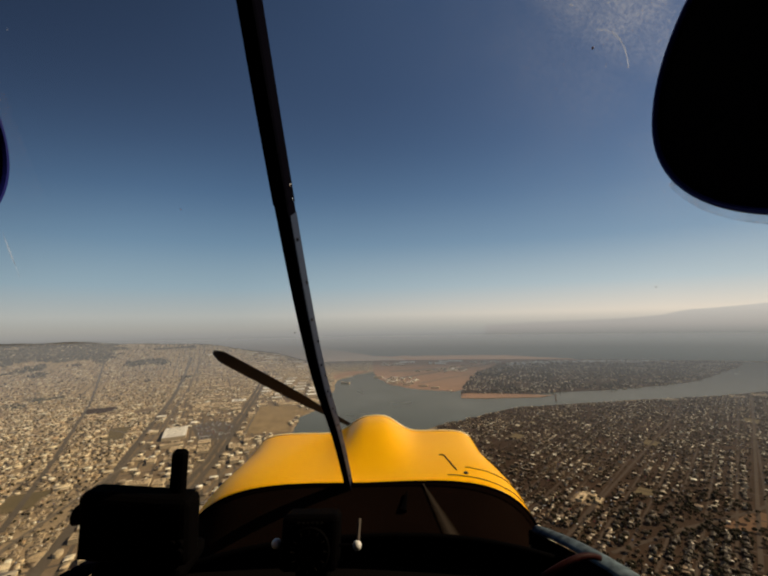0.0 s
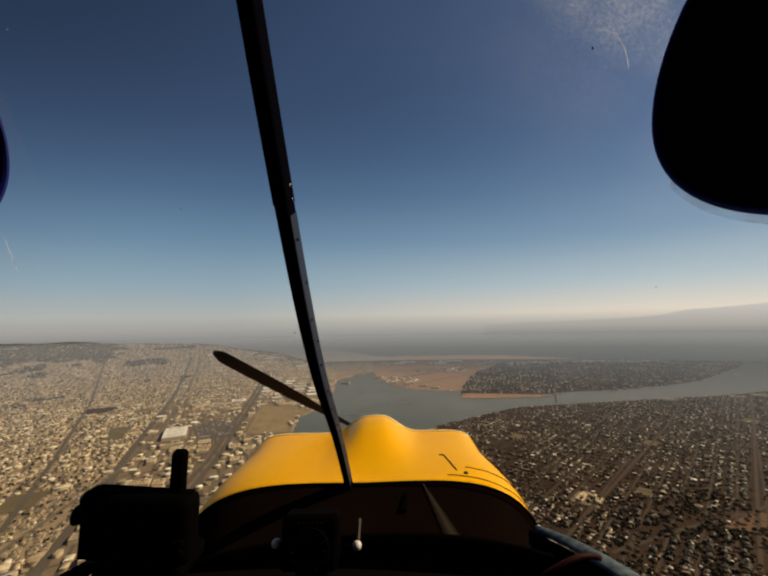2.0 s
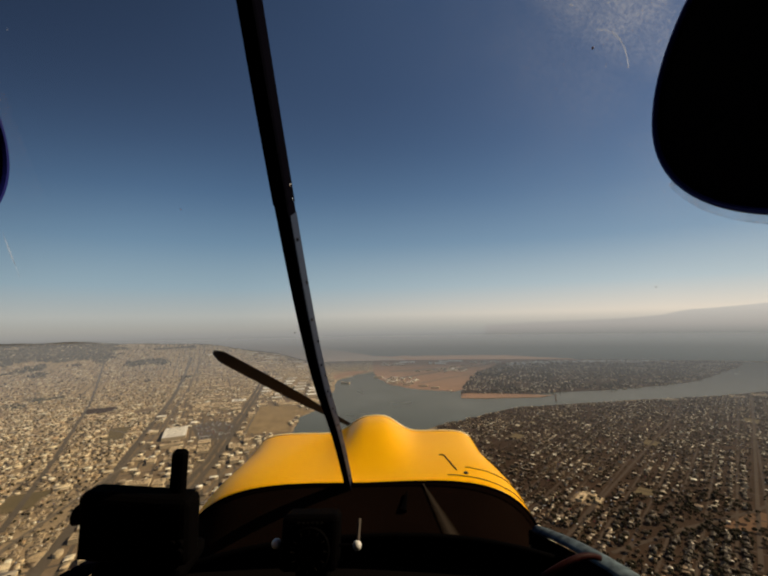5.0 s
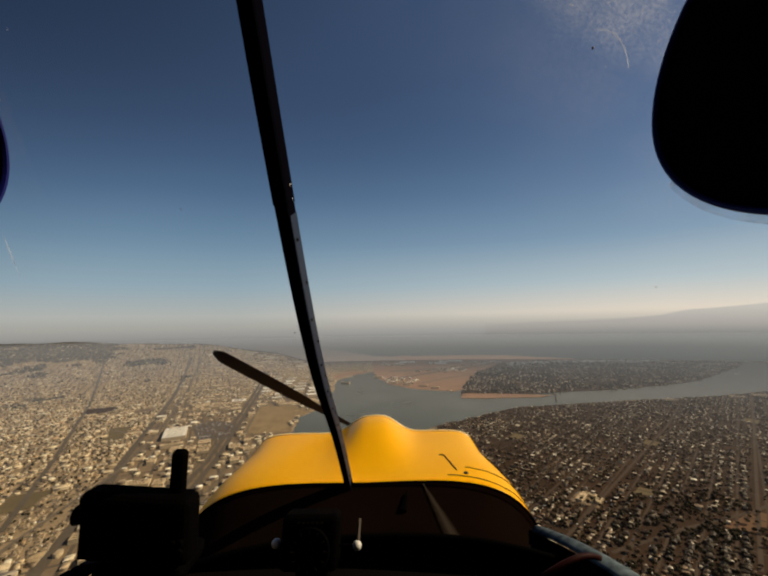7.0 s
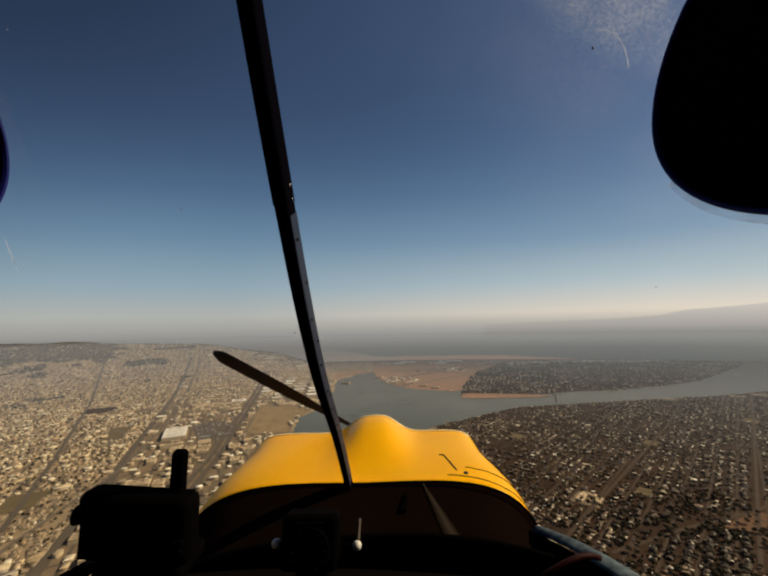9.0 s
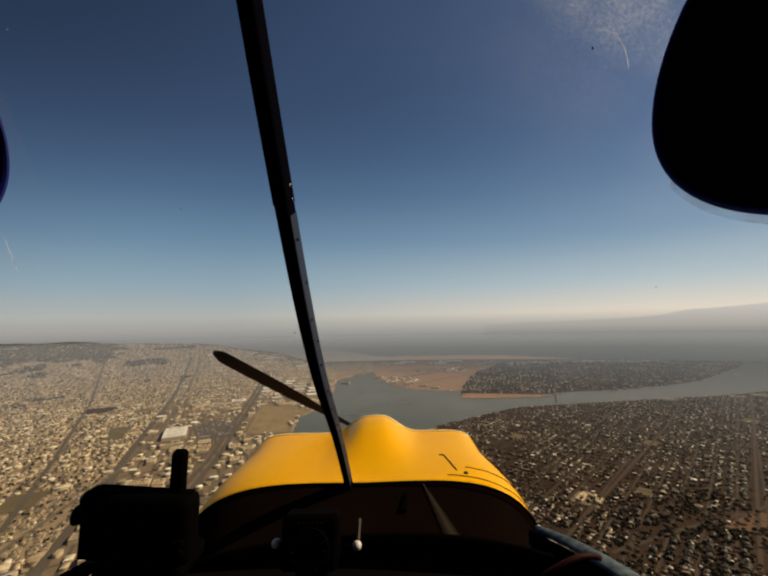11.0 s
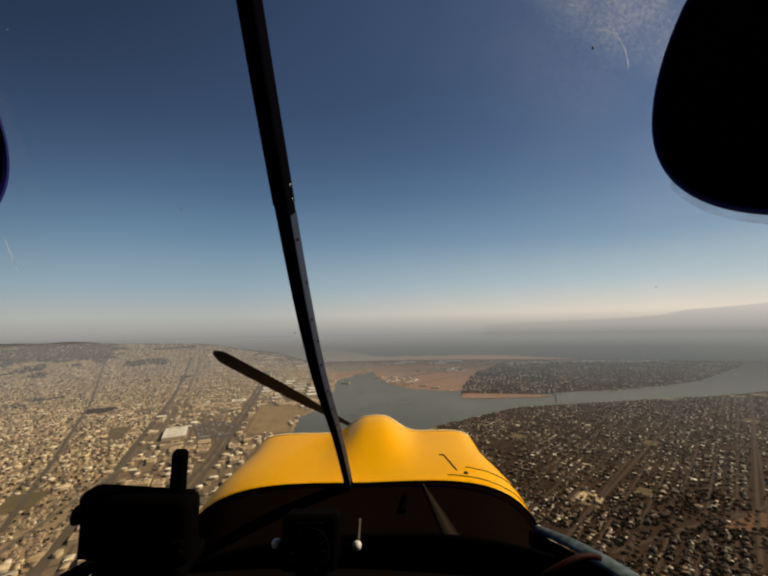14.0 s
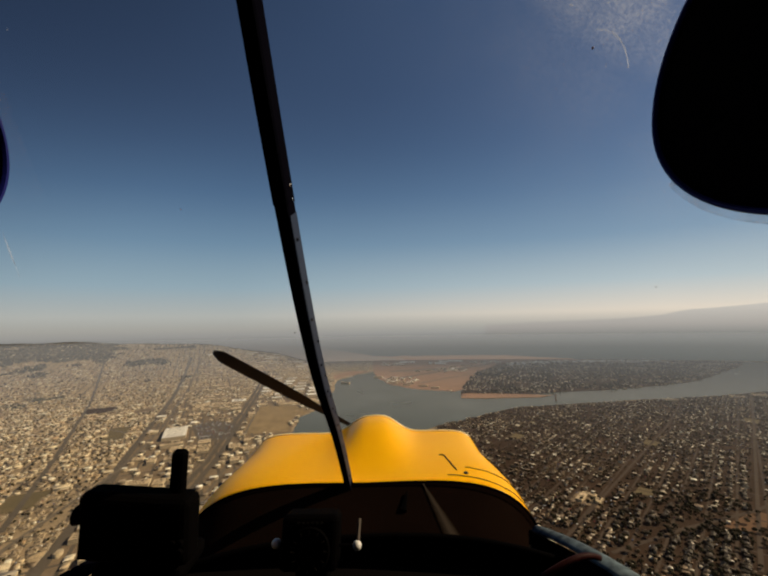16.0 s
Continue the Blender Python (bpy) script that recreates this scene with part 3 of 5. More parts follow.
k = rng.permutation(ax.size)[:min(ax.size, 15000)]
gx, gy = ax[k] + rng.uniform(-8, 8, k.size), ay[k] + rng.uniform(-8, 8, k.size)
ok = inside(ALAMEDA, gx, gy) & clear(gx, gy, SUBURB_ROADS)
houses_mesh("suburb_sheds", gx[ok], gy[ok], ALA_TURN, (3.4, 5.0, 0.8), [M_SUBWALLS, M_SHED_ROOFS], "small pale garages and sheds among the trees", 1.0, 0.6, 0.0)

# Island homes
ix, iy = lots(radians(-20), 500, 3600, 2150, 4300, 11, 60, 200)
ok = inside(ISLAND, ix, iy) & (rng.random(ix.size) < 0.34 + 0.3 * np.sin(ix * 0.009) * np.sin(iy * 0.012))
houses_mesh("island_houses", ix[ok], iy[ok], radians(-20), (9, 14, 1.0), [M_WALLS, M_ISLAND_ROOFS], "low homes on the wooded island", 1.6)
jx, jy = rng.uniform(1300, 3000, 900), rng.uniform(3300, 4060, 900)
jk = inside(ISLAND, jx, jy) & (jy > 3980 - 0.16 * np.abs(jx - 2100) - 160 * rng.random(900) ** 2)
houses_mesh("island_offices", jx[jk], jy[jk], radians(-10), (24, 34, 2.4), [M_PALEROOF, M_PALEROOF], "pale office blocks along the far side of the island", 1.6, 0.9)


def tree_field(name, n, x0, x1, y0, y1, poly, r, base, label, extra=None):
    x, y = rng.uniform(x0, x1, n), rng.uniform(y0, y1, n)
    ok = inside(poly, x, y)
    if extra is not None:
        ok &= extra(x, y)
    x, y = x[ok], y[ok]
    rr = rng.uniform(0.55, 1.25, x.size) * r
    near = np.hypot(x, y) < 900
    clumps_mesh(name, *crowns(x[near], y[near], rr[near], base), M_LEAF, label)
    clumps_mesh(name, *crowns(x[~near], y[~near], 1.15 * rr[~near], base), M_LEAF, label, coarse=True)
    return x, y


tree_field("suburb_trees", 80000, 100, 3300, 250, 2300, ALAMEDA, 2.3, 1.0, "dark round street trees of the suburb",
           lambda x, y: clear(x, y, SUBURB_ROADS) & (off_lane(x, y, *SUB_GRID, 5.0) | (rng.random(x.size) < 0.3)) & (np.sin(x * 0.017 + 1.7 * np.sin(y * 0.011)) * np.sin(y * 0.019 + np.sin(x * 0.012)) + rng.normal(0, 0.4, x.size) > -0.5))
PARK = [(360, 560), (560, 690), (820, 800), (1050, 900), (1050, 640), (640, 480)]
tree_field("park_trees", 4200, 340, 1060, 470, 910, PARK, 3.6, 1.2, "dense dark park trees of the suburb",
           lambda x, y: clear(x, y, SUBURB_ROADS) & (np.sin(x * 0.05 + 1.5 * np.sin(y * 0.03)) * np.sin(y * 0.045 + np.sin(x * 0.03)) > 0.34))
tree_field("island_trees", 14000, 440, 3560, 2120, 4250, ISLAND, 6.0, 2.0, "dark woodland on the island",
           lambda x, y: np.sin(x * 0.011 + 1.4 * np.sin(y * 0.006)) * np.sin(y * 0.013 + np.sin(x * 0.007)) + rng.normal(0, 0.25, x.size) > -0.3)
OAKLAND = [(-5500, 250), (-250, 250), (-900, 3700), (-900, 4600), (-3800, 4300), (-5500, 2500)]
tree_field("town_trees", 26000, -5500, -250, 250, 4600, OAKLAND, 4.0, 0.0, "dusty green yard trees between houses",
           lambda x, y: ~inside(WORKS, x, y) & clear(x, y, ROADS))


def cars_mesh(name, x, y, turn, label):
    n = x.size
    c, s = np.cos(turn), np.sin(turn)
    w, d = 0.9, 2.2
    lx = np.array([-w, w, w, -w, -w, w, w, -w, -w * .8, w * .8, w * .8, -w * .8])
    ly = np.array([-d, -d, d, d, -d, -d, d, d, -d * .6, -d * .6, d * .4, d * .4])
    lz = np.array([.3, .3, .3, .3, .9, .9, .9, .9, 1.5, 1.5, 1.5, 1.5]) + 1.5
    X = x[:, None] + lx[None] * c[:, None] - ly[None] * s[:, None]
    Y = y[:, None] + lx[None] * s[:, None] + ly[None] * c[:, None]
    verts = np.stack([X, Y, np.broadcast_to(lz, X.shape)], 2).reshape(-1, 3)
    quads = np.array([(0, 1, 5, 4), (1, 2, 6, 5), (2, 3, 7, 6), (3, 0, 4, 7), (4, 5, 9, 8), (5, 6, 10, 9), (6, 7, 11, 10), (7, 4, 8, 11), (8, 9, 10, 11)])
    f = (quads[None] + np.arange(n)[:, None, None] * 12).reshape(-1, 4)
    me = bpy.data.meshes.new(name)
    me.vertices.add(len(verts))
    me.vertices.foreach_set("co", verts.astype(np.float32).ravel())
    me.loops.add(f.size)
    me.loops.foreach_set("vertex_index", f.astype(np.int32).ravel())
    me.polygons.add(len(f))
    me.polygons.foreach_set("loop_start", (np.arange(len(f)) * 4).astype(np.int32))
    me.materials.append(M_CARS)
    me.update(calc_edges=True)
    tagged(new(name, me), label, "cars", kind="stuff")


k = np.resize(rng.permutation(ax.size), 5000)
cars_mesh("parked_cars", ax[k] + rng.uniform(-14, 14, k.size), ay[k] + rng.uniform(-14, 14, k.size), np.full(k.size, ALA_TURN), "small parked cars glinting along suburb streets")
k = rng.permutation(hx.size)[:5000]
cars_mesh("town_cars", hx[k] + rng.uniform(-14, 14, k.size), hy[k] + rng.uniform(-14, 14, k.size), np.full(k.size, OAK_TURN), "small parked cars along town streets")


qx, qy = np.meshgrid(np.arange(-840, -580, 3.2), np.arange(1350, 1650, 9.0))
qx, qy = qx.ravel() + rng.normal(0, 0.2, qx.size), qy.ravel() + rng.normal(0, 0.3, qx.size)
ok = inside([(-830, 1569), (-770, 1635), (-655, 1580), (-592, 1376), (-690, 1360)], qx, qy) & (rng.random(qx.size) < 0.16)
cars_mesh("car_park_cars", qx[ok], qy[ok], np.full(int(ok.sum()), 0.0), "rows of parked cars on dark asphalt")


# Local streets of both grids
def street_grid(name, turn, x0, x1, y0, y1, depth, block, poly, mat, z, label, half=3.5):
    c, s = math.cos(turn), math.sin(turn)
    cx, cy = (x0 + x1) / 2, (y0 + y1) / 2
    r = math.hypot(x1 - x0, y1 - y0) / 2
    verts, faces = [], []
    lanes = [(b + depth / 2, True) for b in np.arange(-r, r, depth)] + [(a, False) for a in np.arange(-r, r, block) - (np.mod(-r, block)) + 6]
    for pos, lengthwise in lanes:
        t = np.arange(-r, r, 60.0)
        row, col = (np.full(t.size, pos), t) if lengthwise else (t, np.full(t.size, pos))
        xm, ym = cx + row * c - col * s, cy + row * s + col * c
        ok = inside(poly, xm, ym) & (xm > x0) & (xm < x1) & (ym > y0) & (ym < y1)
        for q in t[ok]:
            ends = [(pos - half, q - 31), (pos + half, q - 31), (pos + half, q + 31), (pos - half, q + 31)]
            if not lengthwise:
                ends = [(b2, a2) for a2, b2 in ends]
            i0 = len(verts)
            zz = z + (0.0 if lengthwise else 0.06)
            corners = [(cx + e[0] * c - e[1] * s, cy + e[0] * s + e[1] * c) for e in ends]
            verts += [(px, py, zz + 1.03 * float(terrain(px, py))) for px, py in corners]
            faces.append((i0, i0 + 1, i0 + 2, i0 + 3) if lengthwise else (i0 + 3, i0 + 2, i0 + 1, i0))
    tagged(mesh_object(name, verts, faces, mat), label, "streets", kind="structure")


street_grid("road_town_grid", OAK_TURN, -5600, -300, 250, 4620, 43, 140, OAKLAND, M_ASPHALT, 0.25, "dark narrow town streets")
street_grid("road_suburb_grid", ALA_TURN, 100, 4200, 250, 2300, 46, 150, ALAMEDA, M_LANE, 1.3, "grey narrow suburb streets", 2.4)


# ---------------------------------------------------------------- sheds and works
def warehouse(w, d, h, label, x, y, turn, strips=3):
    e = new("warehouse")
    part("wall", box(w, d, h, (0, 0, h / 2)), M_BIGWALL, e)
    part("roof", box(w + 0.8, d + 0.8, 0.7, (0, 0, h + 0.35), bevel=0.2, segments=1), M_BIGROOF, e, "flat pale roof with a low parapet")
    for i in range(strips):
        part("skylight", box(w * 0.7, 1.6, 0.8, (0, (i + 0.5) * d / strips - d / 2, h + 1.0)), M_PALE_ROAD, e)
    part("roof_vent", box(3, 3, 2, (w * 0.2, d * 0.13, h + 1.6), bevel=0.3, segments=1), M_CHROME, e)
    e.matrix_world = pose(x, y, 0.3 + float(terrain(x, y)), 0, 0, math.degrees(turn))
    return tagged(e, label, "warehouse", "sheds and halls of the town")


M_BRIGHT = material("white_roof_sheet", (0.80, 0.72, 0.58), (0.70, 0.62, 0.5), rough=0.6, fine=0.3, coarse=0.03)
large = warehouse(78, 150, 12, "large white-roofed flat warehouse beside the boulevard", -830, 1440, OAK_TURN - 0.02, 5)


def brighten(hall, names=("roof",)):
    """White sheet metal on the named parts."""
    for o in hall.children:
        if o.name.split(".")[0] in names:
            o.data.materials[0] = M_BRIGHT


brighten(large)
for x, y, w, d in FAR_HALLS:
    hall = warehouse(w, d, 9, "pale long hall in the hazy far town", x, y, OAK_TURN + 0.1, 1)
    if w > 62:
        brighten(hall)
for x, y, w, d in ((452, 872, 14, 40), (478, 884, 30, 11), (482, 856, 12, 26)):
    warehouse(w, d, 5, "tan low school hall among the suburb trees", x, y, ALA_TURN, 1)
warehouse(70, 26, 9, "long tan flat-roofed shed below the white warehouse", -760, 1300, OAK_TURN, 2)
BUILT = [(-830, 1440, 90), (-760, 1300, 40)]
shed_words = ["pale flat-roofed works shed", "tan flat-roofed storage shed", "grey low warehouse among yards", "cream flat-roofed factory hall"]
wx, wy = lots(OAK_TURN - 0.08, -2000, -60, 300, 3500, 46, 92, 240)
ok = inside(WORKS, wx, wy) & ~inside(BAY, wx, wy) & ~inside(VACANT, wx, wy) & clear(wx, wy, [(l, w2 + 16) for l, w2 in ROADS]) & ~inside(FAR_FIELD, wx, wy)
hx0, hy0 = -455, 2230
for i in range(5):
    for j in range(7):
        s_, c_ = math.sin(OAK_TURN - 0.1), math.cos(OAK_TURN - 0.1)
        x, y = hx0 - i * 104 * c_ - j * 112 * s_ * 0.4, hy0 - i * 104 * s_ + j * 128 * c_
        if inside(BAY, np.array([x]), np.array([y]))[0] or near_line(np.array([x]), np.array([y]), S3, 52)[0]:
            continue
        hall = warehouse(rng.uniform(54, 84), rng.uniform(26, 88), rng.uniform(8, 12), "long cream-roofed distribution hall", x, y, OAK_TURN - 0.1, int(rng.integers(1, 4)))
        if (i * 3 + j) % 5 < 3:
            brighten(hall)
        BUILT.append((x, y, 58))
both = rng.permutation(np.stack([wx[ok], wy[ok]], 1))
for x, y in both:
    if any(math.hypot(x - bx, y - by) < br for bx, by, br in BUILT) or rng.random() < 0.25 or len(BUILT) > 285:
        continue
    i = int(rng.integers(4))
    w, d = rng.uniform(20, 40), rng.uniform(24, 44)
    if y > 1500:
        w, d = w * 1.25, d * 1.25
    if rng.random() < 0.2:
        w *= 1.5
    warehouse(w, d, rng.uniform(6, 10), shed_words[i], x, y, OAK_TURN - 0.08, int(rng.integers(1, 4)))
    BUILT.append((x, y, 22))
for x, y in ((300, 3350), (420, 3420), (700, 3700), (820, 3760), (150, 2560), (260, 2500), (60, 2650), (1500, 1905), (1900, 1960), (2050, 1990), (-60, 3000), (120, 2700), (180, 2620), (40, 2820), (330, 2420), (900, 3820), (560, 3480), (-300, 2700), (-420, 2820)):
    warehouse(rng.uniform(40, 70), rng.uniform(20, 34), 9, "white airfield or shore hall", x, y, radians(-12), 2)
for x, y, w in ((225, 4260, 95), (320, 4275, 60), (700, 4290, 110), (800, 4330, 70), (880, 4310, 80), (600, 4080, 70), (660, 4040, 50), (520, 4120, 40)):
    hangar = warehouse(w, 110, 8, "long white-roofed airfield hangar", x, y, radians(-8), 2)
    brighten(hangar, ("roof", "wall"))
bx, by = lots(OAK_TURN - 0.08, -2000, 100, 260, 3500, 17, 46, 240)
ok = inside(WORKS, bx, by) & ~inside(BAY, bx, by) & ~inside(VACANT, bx, by) & clear(bx, by, ROADS) & (rng.random(bx.size) < 0.5)
ok[ok] = [not any(abs(x - qx) < qr * 0.9 and abs(y - qy) < qr * 0.9 for qx, qy, qr in BUILT) for x, y in zip(bx[ok], by[ok])]
houses_mesh("works_buildings", bx[ok], by[ok], OAK_TURN - 0.08, (12, 16, 1.2), [M_BIGWALL, M_BIGROOF], "small flat-roofed works buildings", 0.0, 0.8)
fx, fy = rng.uniform(-200, 1500, 1500), rng.uniform(2280, 4400, 1500)
ok = inside(AIRPORT, fx, fy) & ((np.sin(fx * 0.006 + 1) * np.sin(fy * 0.005) > 0.55) | (fy < 2330 + 0.9 * np.abs(fx - 250)) & (fx < 420))
houses_mesh("airfield_buildings", fx[ok], fy[ok], radians(-20), (15, 22, 1.2), [M_BIGWALL, M_PALEROOF], "small pale airfield buildings and sheds", 1.0, 0.8)
land("ground_works", WORKS, 0.22, M_YARD, "bare concrete works yards", "ground")


# ---------------------------------------------------------------- houses and street and garden trees
def house(walls_mat, roof_mat, w, d, h, rise, label):
    e = new("house")
    part("wall", box(w, d, h, (0, 0, h / 2)), walls_mat, e)
    bm = bmesh.new()
    o = 0.5
    v = [bm.verts.new(p) for p in ((-w / 2 - o, -d / 2 - o, h), (w / 2 + o, -d / 2 - o, h), (w / 2 + o, d / 2 + o, h), (-w / 2 - o, d / 2 + o, h),
                                   (0, -d / 2 + w * 0.15, h + rise), (0, d / 2 - w * 0.15, h + rise))]
    for f in ((0, 1, 4), (1, 2, 5, 4), (2, 3, 5), (3, 0, 4, 5), (3, 2, 1, 0)):
        bm.faces.new([v[i] for i in f])
    part("roof", bm, roof_mat, e, "shingled hip roof")
    part("chimney", box(0.9, 0.9, 1.8, (w * 0.22, d * 0.1, h + rise * 0.8)), M_BIGWALL, e)
    return tagged(e, label, "house", "detached street houses")


HOUSE_KINDS = [
    house(M_WALLS, M_ROOFS, 7.5, 10.5, 3.3, 1.9, "tan stucco house with a brown shingle roof"),
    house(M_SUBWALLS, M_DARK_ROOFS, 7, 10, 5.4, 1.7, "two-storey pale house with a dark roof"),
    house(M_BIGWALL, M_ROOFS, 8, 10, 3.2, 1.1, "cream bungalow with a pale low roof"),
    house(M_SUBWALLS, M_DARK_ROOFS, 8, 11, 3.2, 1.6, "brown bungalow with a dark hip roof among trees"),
]


def tree(seed, r, label):
    e = new("tree")
    rr = random.Random(seed)
    part("trunk", sweep([(0, 0, 0), (0.1, 0, r * 0.5), (0.2, 0.1, r * 1.1)], [0.35, 0.28, 0.12], [0.35, 0.28, 0.12], 6, up=Vector((0, 1, 0))), M_BARK, e)
    n = 34
    pts = []
    for _ in range(n):
        a, b, q = rr.uniform(0, 6.28), rr.uniform(-0.5, 1.2), rr.uniform(0.4, 1.0) ** 0.5 * r * 0.85
        pts.append((math.cos(a) * math.cos(b) * q, math.sin(a) * math.cos(b) * q, r * 1.15 + math.sin(b) * q * 0.75))
    p = np.array(pts)
    c = clumps_mesh("crown", p[:, 0], p[:, 1], p[:, 2], np.array([rr.uniform(0.18, 0.34) * r for _ in range(n)]), M_LEAF, "", thing=False)
    c.parent = e
    return tagged(e, label, "tree", "street and garden trees")


TREE_KINDS = [tree(1, 4.5, "dark green round-crowned street tree"), tree(2, 6.0, "broad dark oak in a garden"), tree(3, 3.6, "small dusty green yard tree")]

used = set()
spots = [(x, y, OAK_TURN, 0.0) for x, y in zip(hx[oak_near], hy[oak_near])] + [(x, y, ALA_TURN, 1.0) for x, y in zip(ax[ala_near], ay[ala_near])]
for i, (x, y, turn, z) in enumerate(spots):
    m = pose(x, y, z, 0, 0, math.degrees(turn) + (90 if i % 3 == 0 else 0))
    kinds = (0, 2) if z < 0.5 else (1, 3)
    k = kinds[(i * 7 + i // 5) % 2]
    if k in used:
        copy_thing(HOUSE_KINDS[k], m)
    else:
        HOUSE_KINDS[k].matrix_basis = m
        used.add(k)
tx, ty = rng.uniform(340, 780, 280), rng.uniform(560, 880, 280)
for i, (x, y) in enumerate(zip(tx, ty)):
    m = pose(x, y, 1.0, 0, 0, rng.uniform(0, 360))
    if i < 3:
        TREE_KINDS[i].matrix_basis = m
    else:
        copy_thing(TREE_KINDS[i % 3], m)


# ---------------------------------------------------------------- hills, haze and the far distance
def rising_land():
    nx, ny = 210, 100
    gx, gy = np.meshgrid(np.linspace(-6700, -450, nx + 1), np.linspace(1500, 4640, ny + 1))
    gz = terrain(gx, gy)
    wood = woods(gx.ravel(), gy.ravel()).reshape(gx.shape)
    gz = np.where(gz < 0.5, -3.0, gz)
    verts = np.stack([gx, gy, gz], 2).reshape(-1, 3)
    faces, mats = [], []
    for j in range(ny):
        for i in range(nx):
            a = j * (nx + 1) + i
            x, y = gx[j, i], gy[j, i]
            if (x / FAR_X) ** 2 + (y / FAR_Y) ** 2 > 0.995:
                continue
            faces.append((a, a + 1, a + nx + 2, a + nx + 1))
            mats.append(1 if wood[j, i] > 0.0 else 0)
    return tagged(mesh_object("ground_hills", verts, faces, [M_GROUND, M_HILL], mats, smooth=True), "town slopes rising to dark wooded hills", "hills", kind="structure")


rising_land()


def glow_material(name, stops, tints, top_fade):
    """Far haze put into a glow by height, warmer sunward, that thins out upwards."""
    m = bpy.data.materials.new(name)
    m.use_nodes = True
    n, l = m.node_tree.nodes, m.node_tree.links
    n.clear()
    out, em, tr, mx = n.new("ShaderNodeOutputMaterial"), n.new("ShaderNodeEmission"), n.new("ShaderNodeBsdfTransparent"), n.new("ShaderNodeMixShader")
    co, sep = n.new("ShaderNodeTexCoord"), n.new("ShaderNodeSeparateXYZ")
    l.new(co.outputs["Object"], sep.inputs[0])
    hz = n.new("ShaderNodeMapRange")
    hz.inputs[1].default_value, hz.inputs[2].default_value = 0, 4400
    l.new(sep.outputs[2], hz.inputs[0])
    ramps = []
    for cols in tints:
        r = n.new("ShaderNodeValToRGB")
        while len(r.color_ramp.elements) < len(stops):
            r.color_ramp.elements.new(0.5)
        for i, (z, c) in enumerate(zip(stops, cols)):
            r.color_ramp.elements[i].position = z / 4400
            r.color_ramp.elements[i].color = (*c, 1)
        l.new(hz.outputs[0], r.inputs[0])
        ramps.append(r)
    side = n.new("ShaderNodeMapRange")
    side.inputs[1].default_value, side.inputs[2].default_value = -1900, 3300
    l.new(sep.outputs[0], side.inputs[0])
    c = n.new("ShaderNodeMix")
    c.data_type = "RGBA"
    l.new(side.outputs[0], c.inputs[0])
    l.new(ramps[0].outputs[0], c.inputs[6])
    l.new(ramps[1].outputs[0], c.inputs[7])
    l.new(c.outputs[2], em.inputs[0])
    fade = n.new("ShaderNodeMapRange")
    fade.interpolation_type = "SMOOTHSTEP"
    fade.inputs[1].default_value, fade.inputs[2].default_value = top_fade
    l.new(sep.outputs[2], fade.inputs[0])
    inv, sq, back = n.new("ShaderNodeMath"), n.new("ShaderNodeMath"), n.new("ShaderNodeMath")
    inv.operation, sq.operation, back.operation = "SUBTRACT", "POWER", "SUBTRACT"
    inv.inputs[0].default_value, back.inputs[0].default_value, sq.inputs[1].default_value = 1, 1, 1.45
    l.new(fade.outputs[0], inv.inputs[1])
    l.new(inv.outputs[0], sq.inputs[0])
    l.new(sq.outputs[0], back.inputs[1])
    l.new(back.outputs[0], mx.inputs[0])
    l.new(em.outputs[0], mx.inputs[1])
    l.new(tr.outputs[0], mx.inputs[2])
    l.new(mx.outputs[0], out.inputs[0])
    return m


# The curtain itself emits the haze and the low sky's brightness
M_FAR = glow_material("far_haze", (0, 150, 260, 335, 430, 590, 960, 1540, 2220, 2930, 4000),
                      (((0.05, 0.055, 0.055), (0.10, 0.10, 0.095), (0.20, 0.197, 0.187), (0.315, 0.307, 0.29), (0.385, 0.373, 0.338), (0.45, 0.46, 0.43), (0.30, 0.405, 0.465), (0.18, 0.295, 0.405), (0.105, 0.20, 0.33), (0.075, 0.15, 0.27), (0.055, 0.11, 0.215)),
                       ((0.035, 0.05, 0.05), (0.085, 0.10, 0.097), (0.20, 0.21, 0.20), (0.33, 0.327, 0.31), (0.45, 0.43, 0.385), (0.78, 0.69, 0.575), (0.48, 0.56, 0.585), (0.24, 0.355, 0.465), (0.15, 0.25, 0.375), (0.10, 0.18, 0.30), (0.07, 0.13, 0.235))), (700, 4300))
# The ridge glows; its fading into haze is put into these colours
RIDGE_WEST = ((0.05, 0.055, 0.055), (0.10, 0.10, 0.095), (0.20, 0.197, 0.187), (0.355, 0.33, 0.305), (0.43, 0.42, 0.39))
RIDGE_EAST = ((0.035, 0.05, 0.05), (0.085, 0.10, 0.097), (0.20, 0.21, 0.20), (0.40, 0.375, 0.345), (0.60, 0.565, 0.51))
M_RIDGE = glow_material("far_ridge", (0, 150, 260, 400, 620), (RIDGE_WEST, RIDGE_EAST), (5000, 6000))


def curtain(name, scale, z0, z1, mat, label, tops=None, n=160, a0=0.0, a1=2 * math.pi):
    verts, faces = [], []
    for i in range(n + 1):
        a = a0 + (a1 - a0) * i / n
        x, y = FAR_X * scale * math.sin(a), FAR_Y * scale * math.cos(a)
        verts += [(x, y, z0), (x, y, tops(a) if tops else z1)]
        if i:
            faces.append((2 * i - 2, 2 * i, 2 * i + 1, 2 * i - 1))
    return tagged(mesh_object(name, verts, faces, mat, smooth=True), label, "haze", kind="structure")


